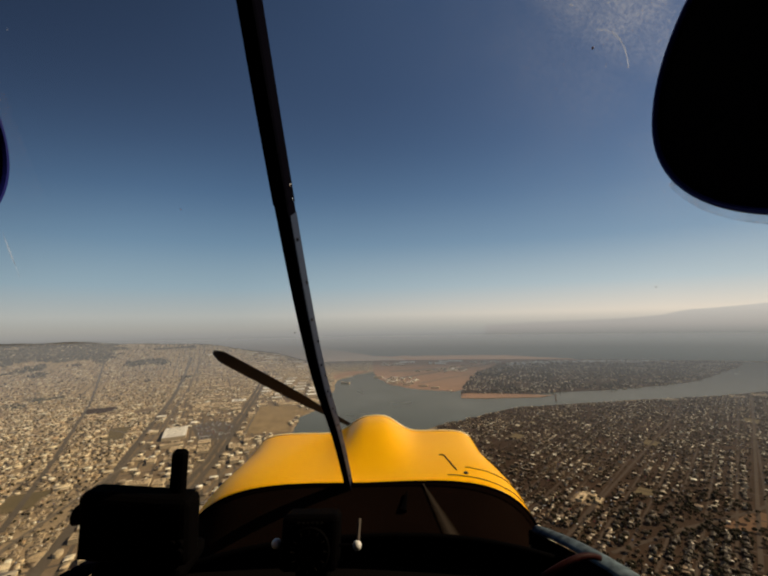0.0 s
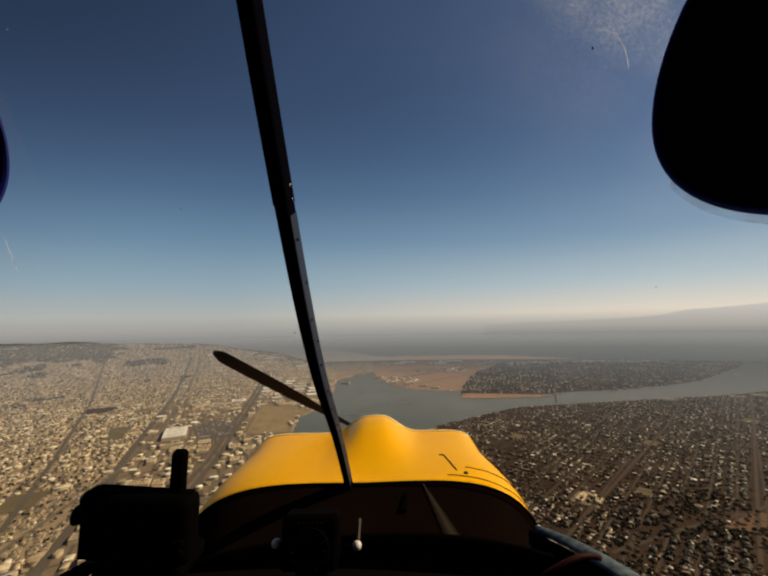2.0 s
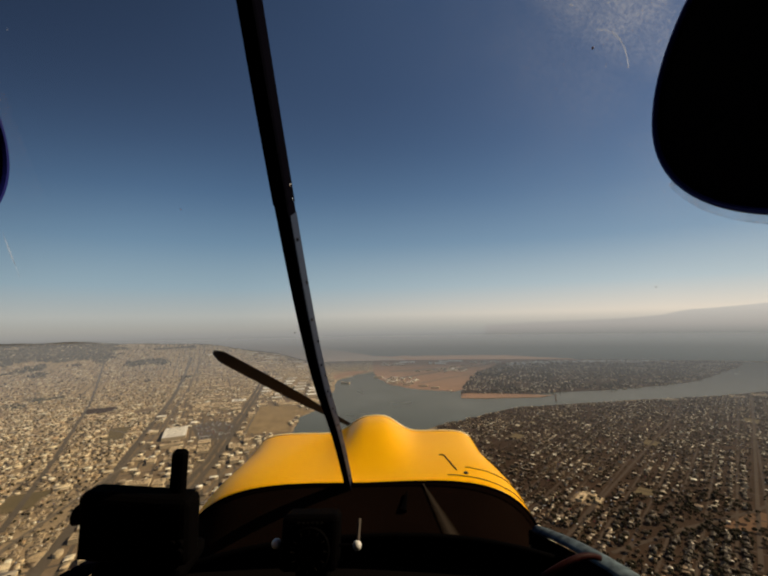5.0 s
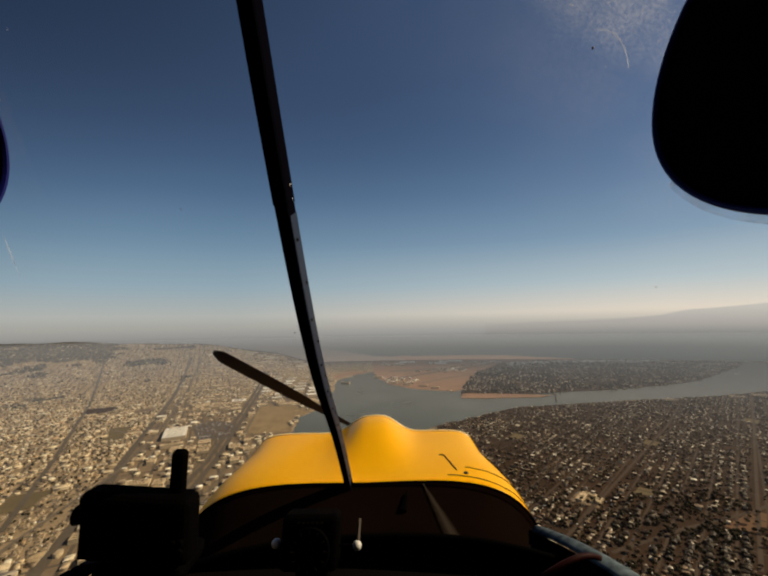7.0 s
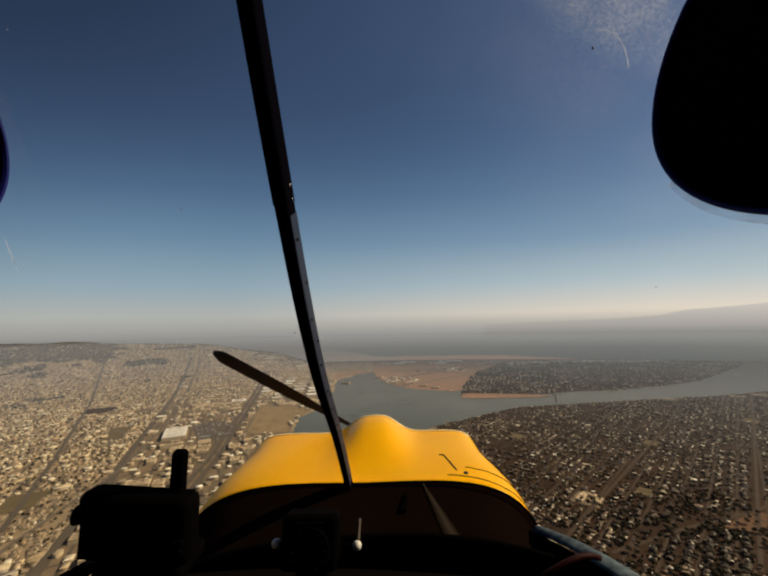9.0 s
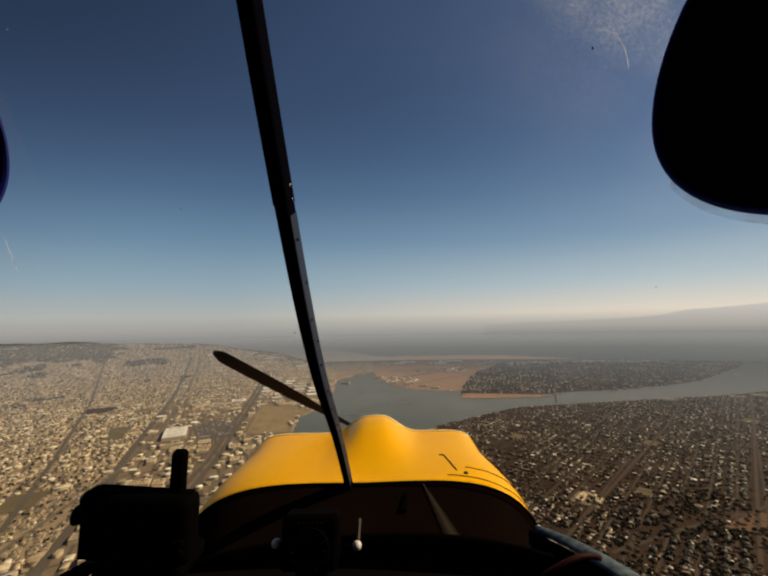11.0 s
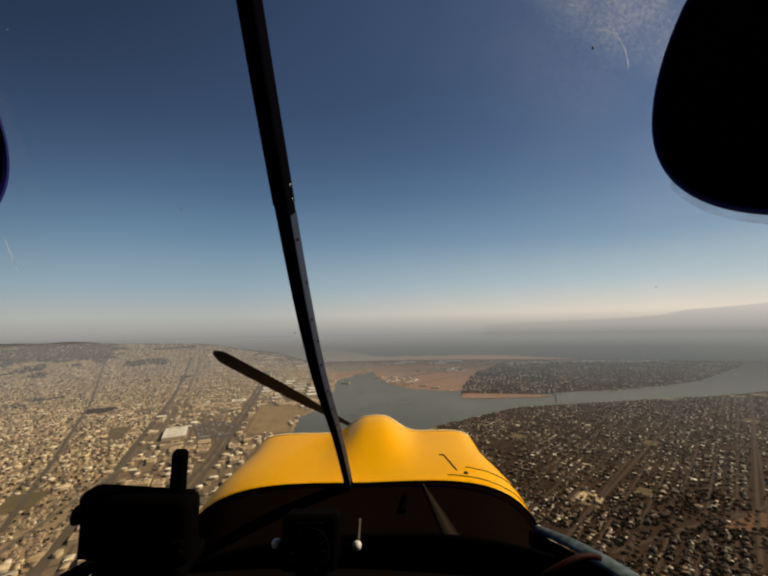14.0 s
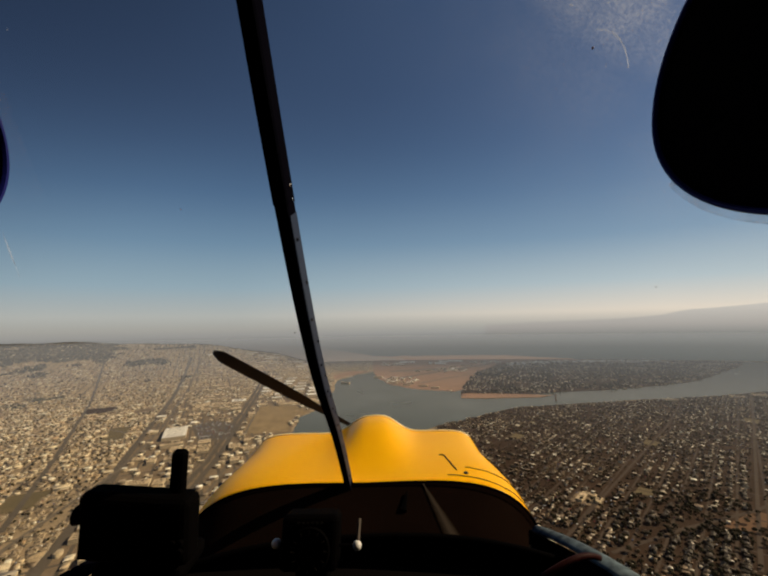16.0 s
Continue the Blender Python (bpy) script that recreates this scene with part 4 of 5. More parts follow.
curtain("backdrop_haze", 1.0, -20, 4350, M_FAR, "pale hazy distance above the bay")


def smooth01(t):
    t = max(0.0, min(1.0, t))
    return t * t * (3 - 2 * t)


RIDGE_AT, RIDGE_UP = (4, 15, 20, 27, 33, 38, 40.5, 45, 50, 75), (405, 428, 447, 466, 477, 510, 560, 591, 630, 640)


def ridge_top(a):
    d = math.degrees(math.atan2(FAR_X * math.sin(a), FAR_Y * math.cos(a)))
    rough = 9 * noise.noise(Vector((d * 0.5, 0, 2))) + 6 * noise.noise(Vector((d * 1.6, 0, 4)))
    return float(np.interp(d, RIDGE_AT, RIDGE_UP)) + rough * smooth01((d - 16) / 8)


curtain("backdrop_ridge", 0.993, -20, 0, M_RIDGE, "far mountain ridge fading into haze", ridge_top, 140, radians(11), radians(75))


def shore_top(a):
    d = math.degrees(math.atan2(FAR_X * math.sin(a), FAR_Y * math.cos(a)))
    ends = max(0.0, min(1.0, (d + 14) / 5)) * max(0.0, min(1.0, (32 - d) / 14))
    return -15 + 66 * ends + 8 * noise.noise(Vector((d * 0.5, 0, 9)))


def town_top(a):
    d = math.degrees(math.atan2(FAR_X * math.sin(a), FAR_Y * math.cos(a)))
    return float(np.interp(d, (-60, -20, -12, -6, -2, 2), (255, 245, 195, 120, 60, 20))) + 14 * noise.noise(Vector((d * 0.7, 0, 6)))


# Far town and shore emit too, with haze mixed into the tones
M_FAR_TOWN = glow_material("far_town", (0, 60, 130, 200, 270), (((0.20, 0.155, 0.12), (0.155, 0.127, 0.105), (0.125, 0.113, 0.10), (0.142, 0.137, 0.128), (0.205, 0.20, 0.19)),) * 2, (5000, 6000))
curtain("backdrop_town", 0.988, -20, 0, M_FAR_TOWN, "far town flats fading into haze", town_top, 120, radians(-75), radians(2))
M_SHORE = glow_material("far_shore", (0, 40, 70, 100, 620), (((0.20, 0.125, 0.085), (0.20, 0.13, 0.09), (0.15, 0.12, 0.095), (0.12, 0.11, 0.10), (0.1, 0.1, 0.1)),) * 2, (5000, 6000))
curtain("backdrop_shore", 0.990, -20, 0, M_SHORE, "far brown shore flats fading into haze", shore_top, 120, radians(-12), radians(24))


def distance_haze_material(tint, profile):
    """Distance haze put into a sheet: profile gives its cover by distance from the middle."""
    m = bpy.data.materials.new("distance_haze")
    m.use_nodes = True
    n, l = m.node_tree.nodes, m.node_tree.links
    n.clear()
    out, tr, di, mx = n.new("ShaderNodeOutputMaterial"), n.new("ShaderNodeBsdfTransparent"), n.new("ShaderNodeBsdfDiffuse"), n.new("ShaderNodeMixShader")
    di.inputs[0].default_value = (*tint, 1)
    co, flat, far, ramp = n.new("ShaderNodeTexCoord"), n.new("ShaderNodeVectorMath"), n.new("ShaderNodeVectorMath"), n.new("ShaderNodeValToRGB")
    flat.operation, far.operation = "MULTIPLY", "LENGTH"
    flat.inputs[1].default_value = (1 / HAZE_R, 1 / HAZE_R, 0)
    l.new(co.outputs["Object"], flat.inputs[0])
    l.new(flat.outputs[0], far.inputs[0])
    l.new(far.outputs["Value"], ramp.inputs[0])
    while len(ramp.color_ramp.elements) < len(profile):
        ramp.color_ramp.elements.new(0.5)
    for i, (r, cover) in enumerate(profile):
        ramp.color_ramp.elements[i].position = r / HAZE_R
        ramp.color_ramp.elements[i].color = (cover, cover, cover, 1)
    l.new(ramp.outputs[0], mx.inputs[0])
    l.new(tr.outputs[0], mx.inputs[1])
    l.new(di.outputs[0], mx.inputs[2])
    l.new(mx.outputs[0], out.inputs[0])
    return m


# Added sheet a little below the flight, which veils the land with haze
HAZE_R = 600.0
M_DIST_HAZE = distance_haze_material((0.365, 0.395, 0.46), ((28, 0.0), (38, 0.025), (50, 0.07), (75, 0.18), (100, 0.28), (118, 0.33), (260, 0.385), (430, 0.40), (520, 0.26), (600, 0.0)))
tagged(mesh_object("haze_layer", [(0, 0, 390)] + [(HAZE_R * math.cos(2 * math.pi * i / 96), HAZE_R * math.sin(2 * math.pi * i / 96), 390) for i in range(96)],
                   [(0, 1 + i, 1 + (i + 1) % 96) for i in range(96)], M_DIST_HAZE), "thin added sheet that veils the land with haze", "haze", kind="stuff")

# Woods on the slopes
wx2, wy2 = rng.uniform(-6400, -1400, 30000), rng.uniform(2300, 4600, 30000)
wz2 = terrain(wx2, wy2)
wood = woods(wx2, wy2)
ok = (wood > -0.02) & ((wx2 / FAR_X) ** 2 + (wy2 / FAR_Y) ** 2 < 0.98)
wx2, wy2, wz2 = wx2[ok], wy2[ok], wz2[ok]
clumps_mesh("hill_woods", wx2, wy2, wz2 + 3, rng.uniform(5, 12, wx2.size), M_LEAF, "dark woods covering the hill slopes", coarse=True)

# Airfield runways and aprons
for n_, (pts_, w_, m_) in enumerate((([(60, 2900), (1150, 3950)], 45, M_ASPHALT), ([(150, 4300), (1900, 4330)], 40, M_YARD), ([(250, 2650), (980, 3350)], 25, M_PALE_ROAD), ([(40, 3400), (560, 3560)], 90, M_PALE_ROAD), ([(-40, 4000), (700, 4050)], 70, M_PALE_ROAD))):
    strip(pts_, w_, 1.5 + 0.1 * n_, "runway", m_, "pale paved airfield strip")


# ---------------------------------------------------------------- the aeroplane
# Its own axes: x to the right, y forward, z up, with the eye at the origin; it flies nose-high by the camera's tilt.
PLANE = Matrix.Translation(EYE) @ AT.to_3x3().to_4x4() @ pose(0, 0, 0, -90)


def thing_at(name, label, category, m=Matrix.Identity(4)):
    e = new(name)
    e.matrix_world = PLANE @ m
    return tagged(e, label, category)


plane = thing_at("light_aircraft", "high-wing light aeroplane with a yellow cowling in flight", "aircraft")
COWL_X, COWL_REAR, COWL_FRONT = -0.055, 1.06, 1.60


def cowl_point(s, a):
    """Point on the cowling: s from the rear (0) over the nose (1) to the intake (1.25); a from 0 (right) to 1 (left)."""
    k = min(s, 1.0)
    y = COWL_REAR + (COWL_FRONT - COWL_REAR) * k
    w = 0.555 + (0.478 - 0.555) * smooth01(k * 1.25)
    top = -0.588 + (-0.662 + 0.588) * k
    e = 4.0 + 5.0 * k
    low = -1.12
    edge = (1 - 0.985 ** e) ** (1 / e)
    if 0.15 <= a <= 0.85:
        q = 0.985 * (1 - (a - 0.15) / 0.35)
        sn = max(0.0, 1 - abs(q) ** e) ** (1 / e)
    else:
        sn = edge * min(a, 1 - a) / 0.15
        q = math.copysign((1 - sn ** e) ** (1 / e), 0.5 - a)
    if q < 0:
        w += 0.030 + 0.028 * k
    x = w * q
    z = low + (top - low) * sn
    bump = 0.080 * smooth01(k * 1.1) * math.exp(-abs((x - 0.012) / 0.122) ** 2.8)
    z += bump
    if s > 1.0:
        q = (s - 1.0) / 0.25
        y += 0.07 * math.sin(q * math.pi / 2)
        shrink = 1 - 0.16 * (1 - math.cos(q * math.pi / 2))
        x *= shrink
        z = low + 0.15 + (z - low - 0.15) * (1 - 0.22 * (1 - math.cos(q * math.pi / 2)))
    lean = 0.022 * x / 0.5 if x > 0 else 0.004 * x / 0.5
    return Vector((x + COWL_X, y, z + lean))


def cowl_top(x, y):
    """Height of the cowling at a place seen from above."""
    s = (y - COWL_REAR) / (COWL_FRONT - COWL_REAR)
    best = min((cowl_point(s, i / 400) for i in range(40, 361)), key=lambda p: abs(p.x - x))
    return best.z


cowl = part("cowling", grid_sheet(lambda u, v: cowl_point(u * 1.25, v), 40, 120, thick=0.004), M_YELLOW, plane, "glossy yellow cowling with a raised centre bulge", smooth=True)
part("base_trim", sweep([cowl_point(0, 0.06 + 0.88 * i / 60) + Vector((0, -0.006, 0.001)) for i in range(61)], 0.005, 0.004, 8), M_POST_DARK, plane, "black rubber trim along the windscreen base", smooth=True)


# The highlight along the nose rim is put into a pale strip
part("nose_edge", sweep([cowl_point(1.0, 0.17 + 0.66 * i / 90) + Vector((0, 0.004, 0.0005)) for i in range(91)], 0.006, 0.0032, 8), M_EDGE, cowl, "pale rim highlight put on the cowling nose edge", smooth=True)


def on_cowl(x, y, lift=0.0015):
    return Vector((x, y, cowl_top(x, y) + lift))


part("latch_rod", sweep([on_cowl(0.218 + 0.018 * t, 1.275 - 0.13 * t, 0.0012) for t in (0, 0.25, 0.5, 0.75, 1)], 0.0022, 0.002, 6), M_SEAM, cowl, "dark hinge pin of the oil door")
part("latch_hook", sweep([on_cowl(0.200, 1.28, 0.001), on_cowl(0.209, 1.282, 0.0012), on_cowl(0.218, 1.276, 0.0012)], 0.002, 0.002, 6), M_SEAM, cowl)
for yy, x0, x1, wd in ((1.150, 0.27, 0.47, 0.0007), (1.085, 0.20, 0.475, 0.0012)):
    part("panel_seam", sweep([on_cowl(x0 + (x1 - x0) * i / 24, yy + 0.02 * (1 - i / 24)) for i in range(25)], wd, 0.0012, 6), M_SEAM, cowl)
for sx, sy in ((0.262, 1.125),):
    bm = bmesh.new()
    bmesh.ops.create_cone(bm, segments=12, cap_ends=True, radius1=0.008, radius2=0.006, depth=0.003, matrix=Matrix.Translation(on_cowl(sx, sy, 0.002)))
    part("fastener", bm, M_RIVET, cowl)

# Propeller, at rest near the level
prop = thing_at("propeller", "dark two-blade wooden propeller at rest", "propeller", pose(-0.058, 1.74, -0.736, 0, 28.0, 0))


def blade_bm(sign):
    bm = bmesh.new()
    rings = []
    for i in range(19):
        t = i / 18
        r = 0.07 + 0.82 * t
        chord = 0.046 + 0.052 * math.sin(min(1, t * 1.6 + 0.15) * math.pi / 2) * (1 - 0.55 * max(0, t - 0.45) / 0.55)
        if t > 0.93:
            chord *= math.sqrt(max(0.05, 1 - ((t - 0.93) / 0.075) ** 2))
        tw = radians(58 - 40 * t)
        ring_v = []
        for k in range(10):
            q = 2 * math.pi * k / 10
            u, v = math.cos(q) * chord / 2, math.sin(q) * chord * 0.07 * (1.6 - t)
            ring_v.append(bm.verts.new((sign * r, sign * (u * math.sin(tw)) + v * math.cos(tw), u * math.cos(tw) - v * math.sin(tw))))
        rings.append(ring_v)
    for r0, r1 in zip(rings, rings[1:]):
        for j in range(10):
            bm.faces.new((r0[j], r0[(j + 1) % 10], r1[(j + 1) % 10], r1[j]))
    bm.faces.new(rings[0])
    bm.faces.new(rings[-1])
    return bm


part("blade", blade_bm(1), M_BLADE, prop, smooth=True)
part("blade", blade_bm(-1), M_BLADE, prop, smooth=True)
bm = bmesh.new()
bmesh.ops.create_cone(bm, segments=32, cap_ends=True, radius1=0.10, radius2=0.012, depth=0.2, matrix=pose(0, 0.1, 0, -90))
part("spinner", bm, M_YELLOW, prop, "yellow spinner cone", smooth=True)

# Centre post of the windscreen
POST = bezier((-0.1034, 1.055, -0.600), (-0.1651, 0.880, -0.1257), (-0.1037, 0.680, -0.4011), (-0.1961, 0.456, 0.5061), 40)
post = part("centre_post", sweep(POST, [0.0086 + 0.0035 * i / 40 for i in range(41)], [0.0185 + 0.003 * i / 40 for i in range(41)], square=True, up=Vector((0, -0.6, -0.5))), M_POST_DARK, plane, "black riveted windscreen centre post")


def along(t, side):
    i = min(39, int(t * 40))
    p = POST[i].lerp(POST[i + 1], t * 40 - i)
    d = (POST[i + 1] - POST[i]).normalized()
    s = d.cross(Vector((0, -0.6, -0.5))).normalized()
    n = s.cross(d).normalized()
    return p, d, s, n


p0, d0, s0, n0 = along(0.5, 1)
RIGHT = 1 if s0.x > 0 else -1
part("side_strip", sweep([along(0.02 + 0.80 * i / 40, 1)[0] + along(0.02 + 0.80 * i / 40, 1)[2] * RIGHT * (0.0081 + 0.0028 * i / 40) for i in range(41)], 0.0015, [0.0168 + 0.0024 * i / 40 for i in range(41)], square=True, up=Vector((0, -0.6, -0.5))), M_POST, post, "blue-grey post side with the sky's reflection in its colour")
for i in range(15):
    t = 0.04 + 0.054 * i
    p, d, s, n = along(t, 1)
    bm = bmesh.new()
    bmesh.ops.create_uvsphere(bm, u_segments=8, v_segments=5, radius=0.0034, matrix=Matrix.Translation(p + s * RIGHT * (0.0098 + 0.0032 * t) + n * 0.006 * (-1) ** i))
    part("rivet", bm, M_RIVET, post)
p, d, s, n = along(0.845, 1)
part("joint_collar", sweep([along(0.83 + 0.017 * i, 1)[0] for i in range(11)], 0.0126, 0.0222, square=True, up=Vector((0, -0.6, -0.5))), M_POST_DARK, post, "black sleeve at the post joint")
for k in (0.0, 0.022):
    bm = bmesh.new()
    bmesh.ops.create_uvsphere(bm, u_segments=8, v_segments=6, radius=0.0026, matrix=Matrix.Translation(p + s * RIGHT * 0.0130 - d * k + n * 0.0))
    part("joint_screw", bm, M_CHROME, post)


# Wings with dark root ribs
def rib_profile(n=40):
    """Half of an aerofoil nose: y forward of the nose's centre, z up, closed aft."""
    pts = []
    for i in range(n + 1):
        a = math.pi * (i / n) - math.pi / 2
        c, s = math.cos(a), math.sin(a)
        y = 0.26 * c - 0.26
        z = (0.228 if s > 0 else 0.197) * s
        pts.append((y, z))
    pts += [(-0.75, 0.20), (-1.2, 0.06), (-1.2, 0.02), (-0.75, -0.17)]
    return pts


def wing(x, z, out, nose):
    prof = rib_profile()
    bm = bmesh.new()
    a = [bm.verts.new((x, nose + p[0], z + p[1])) for p in prof]
    b = [bm.verts.new((x + out * 0.012, nose + p[0], z + p[1])) for p in prof]
    bm.faces.new(a)
    bm.faces.new(b)
    for i in range(len(prof)):
        j = (i + 1) % len(prof)
        bm.faces.new((a[i], a[j], b[j], b[i]))
    rib = part("wing_rib", bm, M_BLACK, plane, "dark covered wing root rib")
    bm = bmesh.new()
    a = [bm.verts.new((x + out * 0.012, nose + p[0], z + p[1])) for p in prof]
    b = [bm.verts.new((x + out * 4.4, nose + p[0], z + p[1] * 0.9 + 0.1)) for p in prof]
    for i in range(len(prof)):
        j = (i + 1) % len(prof)
        bm.faces.new((a[i], a[j], b[j], b[i]))
    bm.faces.new(b)
    part("wing", bm, M_YELLOW, plane, "yellow fabric-covered wing", smooth=True)
    rim = [Vector((x - out * 0.004, nose + p[0] * 1.0, z + p[1])) for p in prof[:41]]
    part("rib_edge", sweep(rim, 0.004, 0.0055, 6, up=Vector((1, 0, 0))), M_BLUE, rib, "dark blue edge of the rib")
    part("clear_flange", sweep([Vector((q.x - out * 0.001, nose - 0.26 + (q.y - nose + 0.26) * 1.02, z + (q.z - z) * 1.035 - 0.002)) for q in rim[2:14]], 0.006, 0.0010, 6, up=Vector((1, 0, 0))), M_CLEAR, rib, "clear plastic flange of the windscreen")


M_BLUE = material("dark_blue_edge", (0.006, 0.008, 0.10), rough=0.5, spec=0.1)


def glass_material(name, dust, scale, tint=(0.97, 0.975, 0.98), gloss=0.015, patch=False):
    """Thin clear plastic with dust that catches the sun."""
    m = bpy.data.materials.new(name)
    m.use_nodes = True
    n, l = m.node_tree.nodes, m.node_tree.links
    n.clear()
    out, tr, gl, di = n.new("ShaderNodeOutputMaterial"), n.new("ShaderNodeBsdfTransparent"), n.new("ShaderNodeBsdfGlossy"), n.new("ShaderNodeBsdfTranslucent")
    tr.inputs[0].default_value = (*tint, 1)
    gl.inputs["Roughness"].default_value = 0.03
    di.inputs[0].default_value = (0.8, 0.8, 0.82, 1)
    a, b = n.new("ShaderNodeMixShader"), n.new("ShaderNodeMixShader")
    a.inputs[0].default_value = gloss
    l.new(tr.outputs[0], a.inputs[1])
    l.new(gl.outputs[0], a.inputs[2])
    co, t1, t2 = n.new("ShaderNodeTexCoord"), n.new("ShaderNodeTexNoise"), n.new("ShaderNodeTexNoise")
    t1.inputs["Scale"].default_value, t2.inputs["Scale"].default_value = scale, scale * 45
    t1.inputs["Detail"].default_value = 6
    l.new(co.outputs["Object"], t1.inputs["Vector"])
    l.new(co.outputs["Object"], t2.inputs["Vector"])
    r1, r2, mul = n.new("ShaderNodeMapRange"), n.new("ShaderNodeMapRange"), n.new("ShaderNodeMath")
    r1.inputs[1].default_value, r1.inputs[2].default_value = 0.32, 0.66
    r2.inputs[1].default_value, r2.inputs[2].default_value, r2.inputs[3].default_value = 0.35, 0.8, 0.3
    mul.operation = "MULTIPLY"
    k = n.new("ShaderNodeMath")
    k.operation = "MULTIPLY"
    k.inputs[1].default_value = dust
    l.new(t1.outputs[0], r1.inputs[0])
    l.new(t2.outputs[0], r2.inputs[0])
    l.new(r1.outputs[0], mul.inputs[0])
    l.new(r2.outputs[0], mul.inputs[1])
    l.new(mul.outputs[0], k.inputs[0])
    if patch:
        # dirt gathers high on one side, thin smears elsewhere; lens vignetting is tinted into the other upper corner
        def along_slope(ax, lo, hi, out_lo, out_hi):
            dot, lim = n.new("ShaderNodeVectorMath"), n.new("ShaderNodeMapRange")
            dot.operation = "DOT_PRODUCT"
            dot.inputs[1].default_value = ax
            lim.interpolation_type = "SMOOTHSTEP"
            for i, q in enumerate((lo, hi, out_lo, out_hi)):
                lim.inputs[i + 1].default_value = q
            l.new(co.outputs["Object"], dot.inputs[0])
            l.new(dot.outputs["Value"], lim.inputs[0])
            return lim.outputs[0]

        corner = n.new("ShaderNodeMath")
        corner.operation = "ADD"
        l.new(along_slope((1.0, 0.0, 1.6), 0.99, 1.15, 0.0, 1.0), corner.inputs[0])
        l.new(along_slope((1.0, 0.0, 1.0), 0.36, 0.85, 0.0, 0.11), corner.inputs[1])
        mul2 = n.new("ShaderNodeMath")
        mul2.operation = "MULTIPLY"
        l.new(mul.outputs[0], mul2.inputs[0])
        l.new(corner.outputs[0], mul2.inputs[1])
        l.new(mul2.outputs[0], k.inputs[0])
        vignette, shade = along_slope((-0.8, -0.2, 1.0), 0.35, 1.0, 0.0, 0.62), n.new("ShaderNodeMix")
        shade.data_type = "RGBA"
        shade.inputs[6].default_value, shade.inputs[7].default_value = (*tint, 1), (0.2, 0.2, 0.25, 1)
        l.new(vignette, shade.inputs[0])
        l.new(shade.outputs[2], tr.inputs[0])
    l.new(k.outputs[0], b.inputs[0])
    l.new(a.outputs[0], b.inputs[1])
    l.new(di.outputs[0], b.inputs[2])
    l.new(b.outputs[0], out.inputs[0])
    return m


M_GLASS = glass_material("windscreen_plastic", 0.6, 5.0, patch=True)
M_CLEAR = glass_material("clear_flange_plastic", 0.4, 8.0)
M_SCRATCH = glass_material("scratched_plastic", 0.55, 30.0)
wing(0.462, 0.277, 1, 0.594)
wing(-0.640, 0.205, -1, 0.5915)


# Small grommet on the wing root
bm = bmesh.new()
for i in range(28):
    a = 2 * math.pi * i / 28
    for b in range(6):
        q = 2 * math.pi * b / 6
        rr = 1 + 0.07 * math.cos(q)
        bm.verts.new((0.459 + 0.0015 * math.sin(q), 0.502 + 0.008 * rr * math.cos(a), 0.249 + 0.018 * rr * math.sin(a)))
bm.verts.ensure_lookup_table()
for i in range(28):
    for b in range(6):
        bm.faces.new([bm.verts[k] for k in (i * 6 + b, i * 6 + (b + 1) % 6, ((i + 1) % 28) * 6 + (b + 1) % 6, ((i + 1) % 28) * 6 + b)])
part("grommet", bm, M_POST_DARK, plane, "small dark oval grommet", smooth=True)


def screen_point(u, v):
    """The windscreen: u across from right to left, v up from the cowling to the roof."""
    base = cowl_point(0, 0.05 + 0.90 * u) + Vector((0, 0.0, -0.004))
    q = 2 * u - 1
    top = Vector((-0.10 - 0.80 * q, 0.56 - 0.20 * q * q, 0.62))
    mid = Vector((-0.085 - 1.10 * q, 0.98 - 0.50 * q * q, -0.12))
    return base * (1 - v) ** 2 + mid * 2 * v * (1 - v) + top * v * v


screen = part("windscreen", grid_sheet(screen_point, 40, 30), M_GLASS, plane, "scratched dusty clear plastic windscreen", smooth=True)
screen.visible_shadow = False


def to_screen(tx, tz):
    """Where the line of sight with these slopes meets the windscreen, a little inside it."""
    best, dist = None, 9
    for i in range(121):
        for j in range(91):
            p = screen_point(i / 120, j / 90)
            if p.y > 0.1:
                e = (p.x / p.y - tx) ** 2 + (p.z / p.y - tz) ** 2
                if e < dist:
                    best, dist = p, e
    return Vector((tx, 1, tz)) * best.y * 0.985


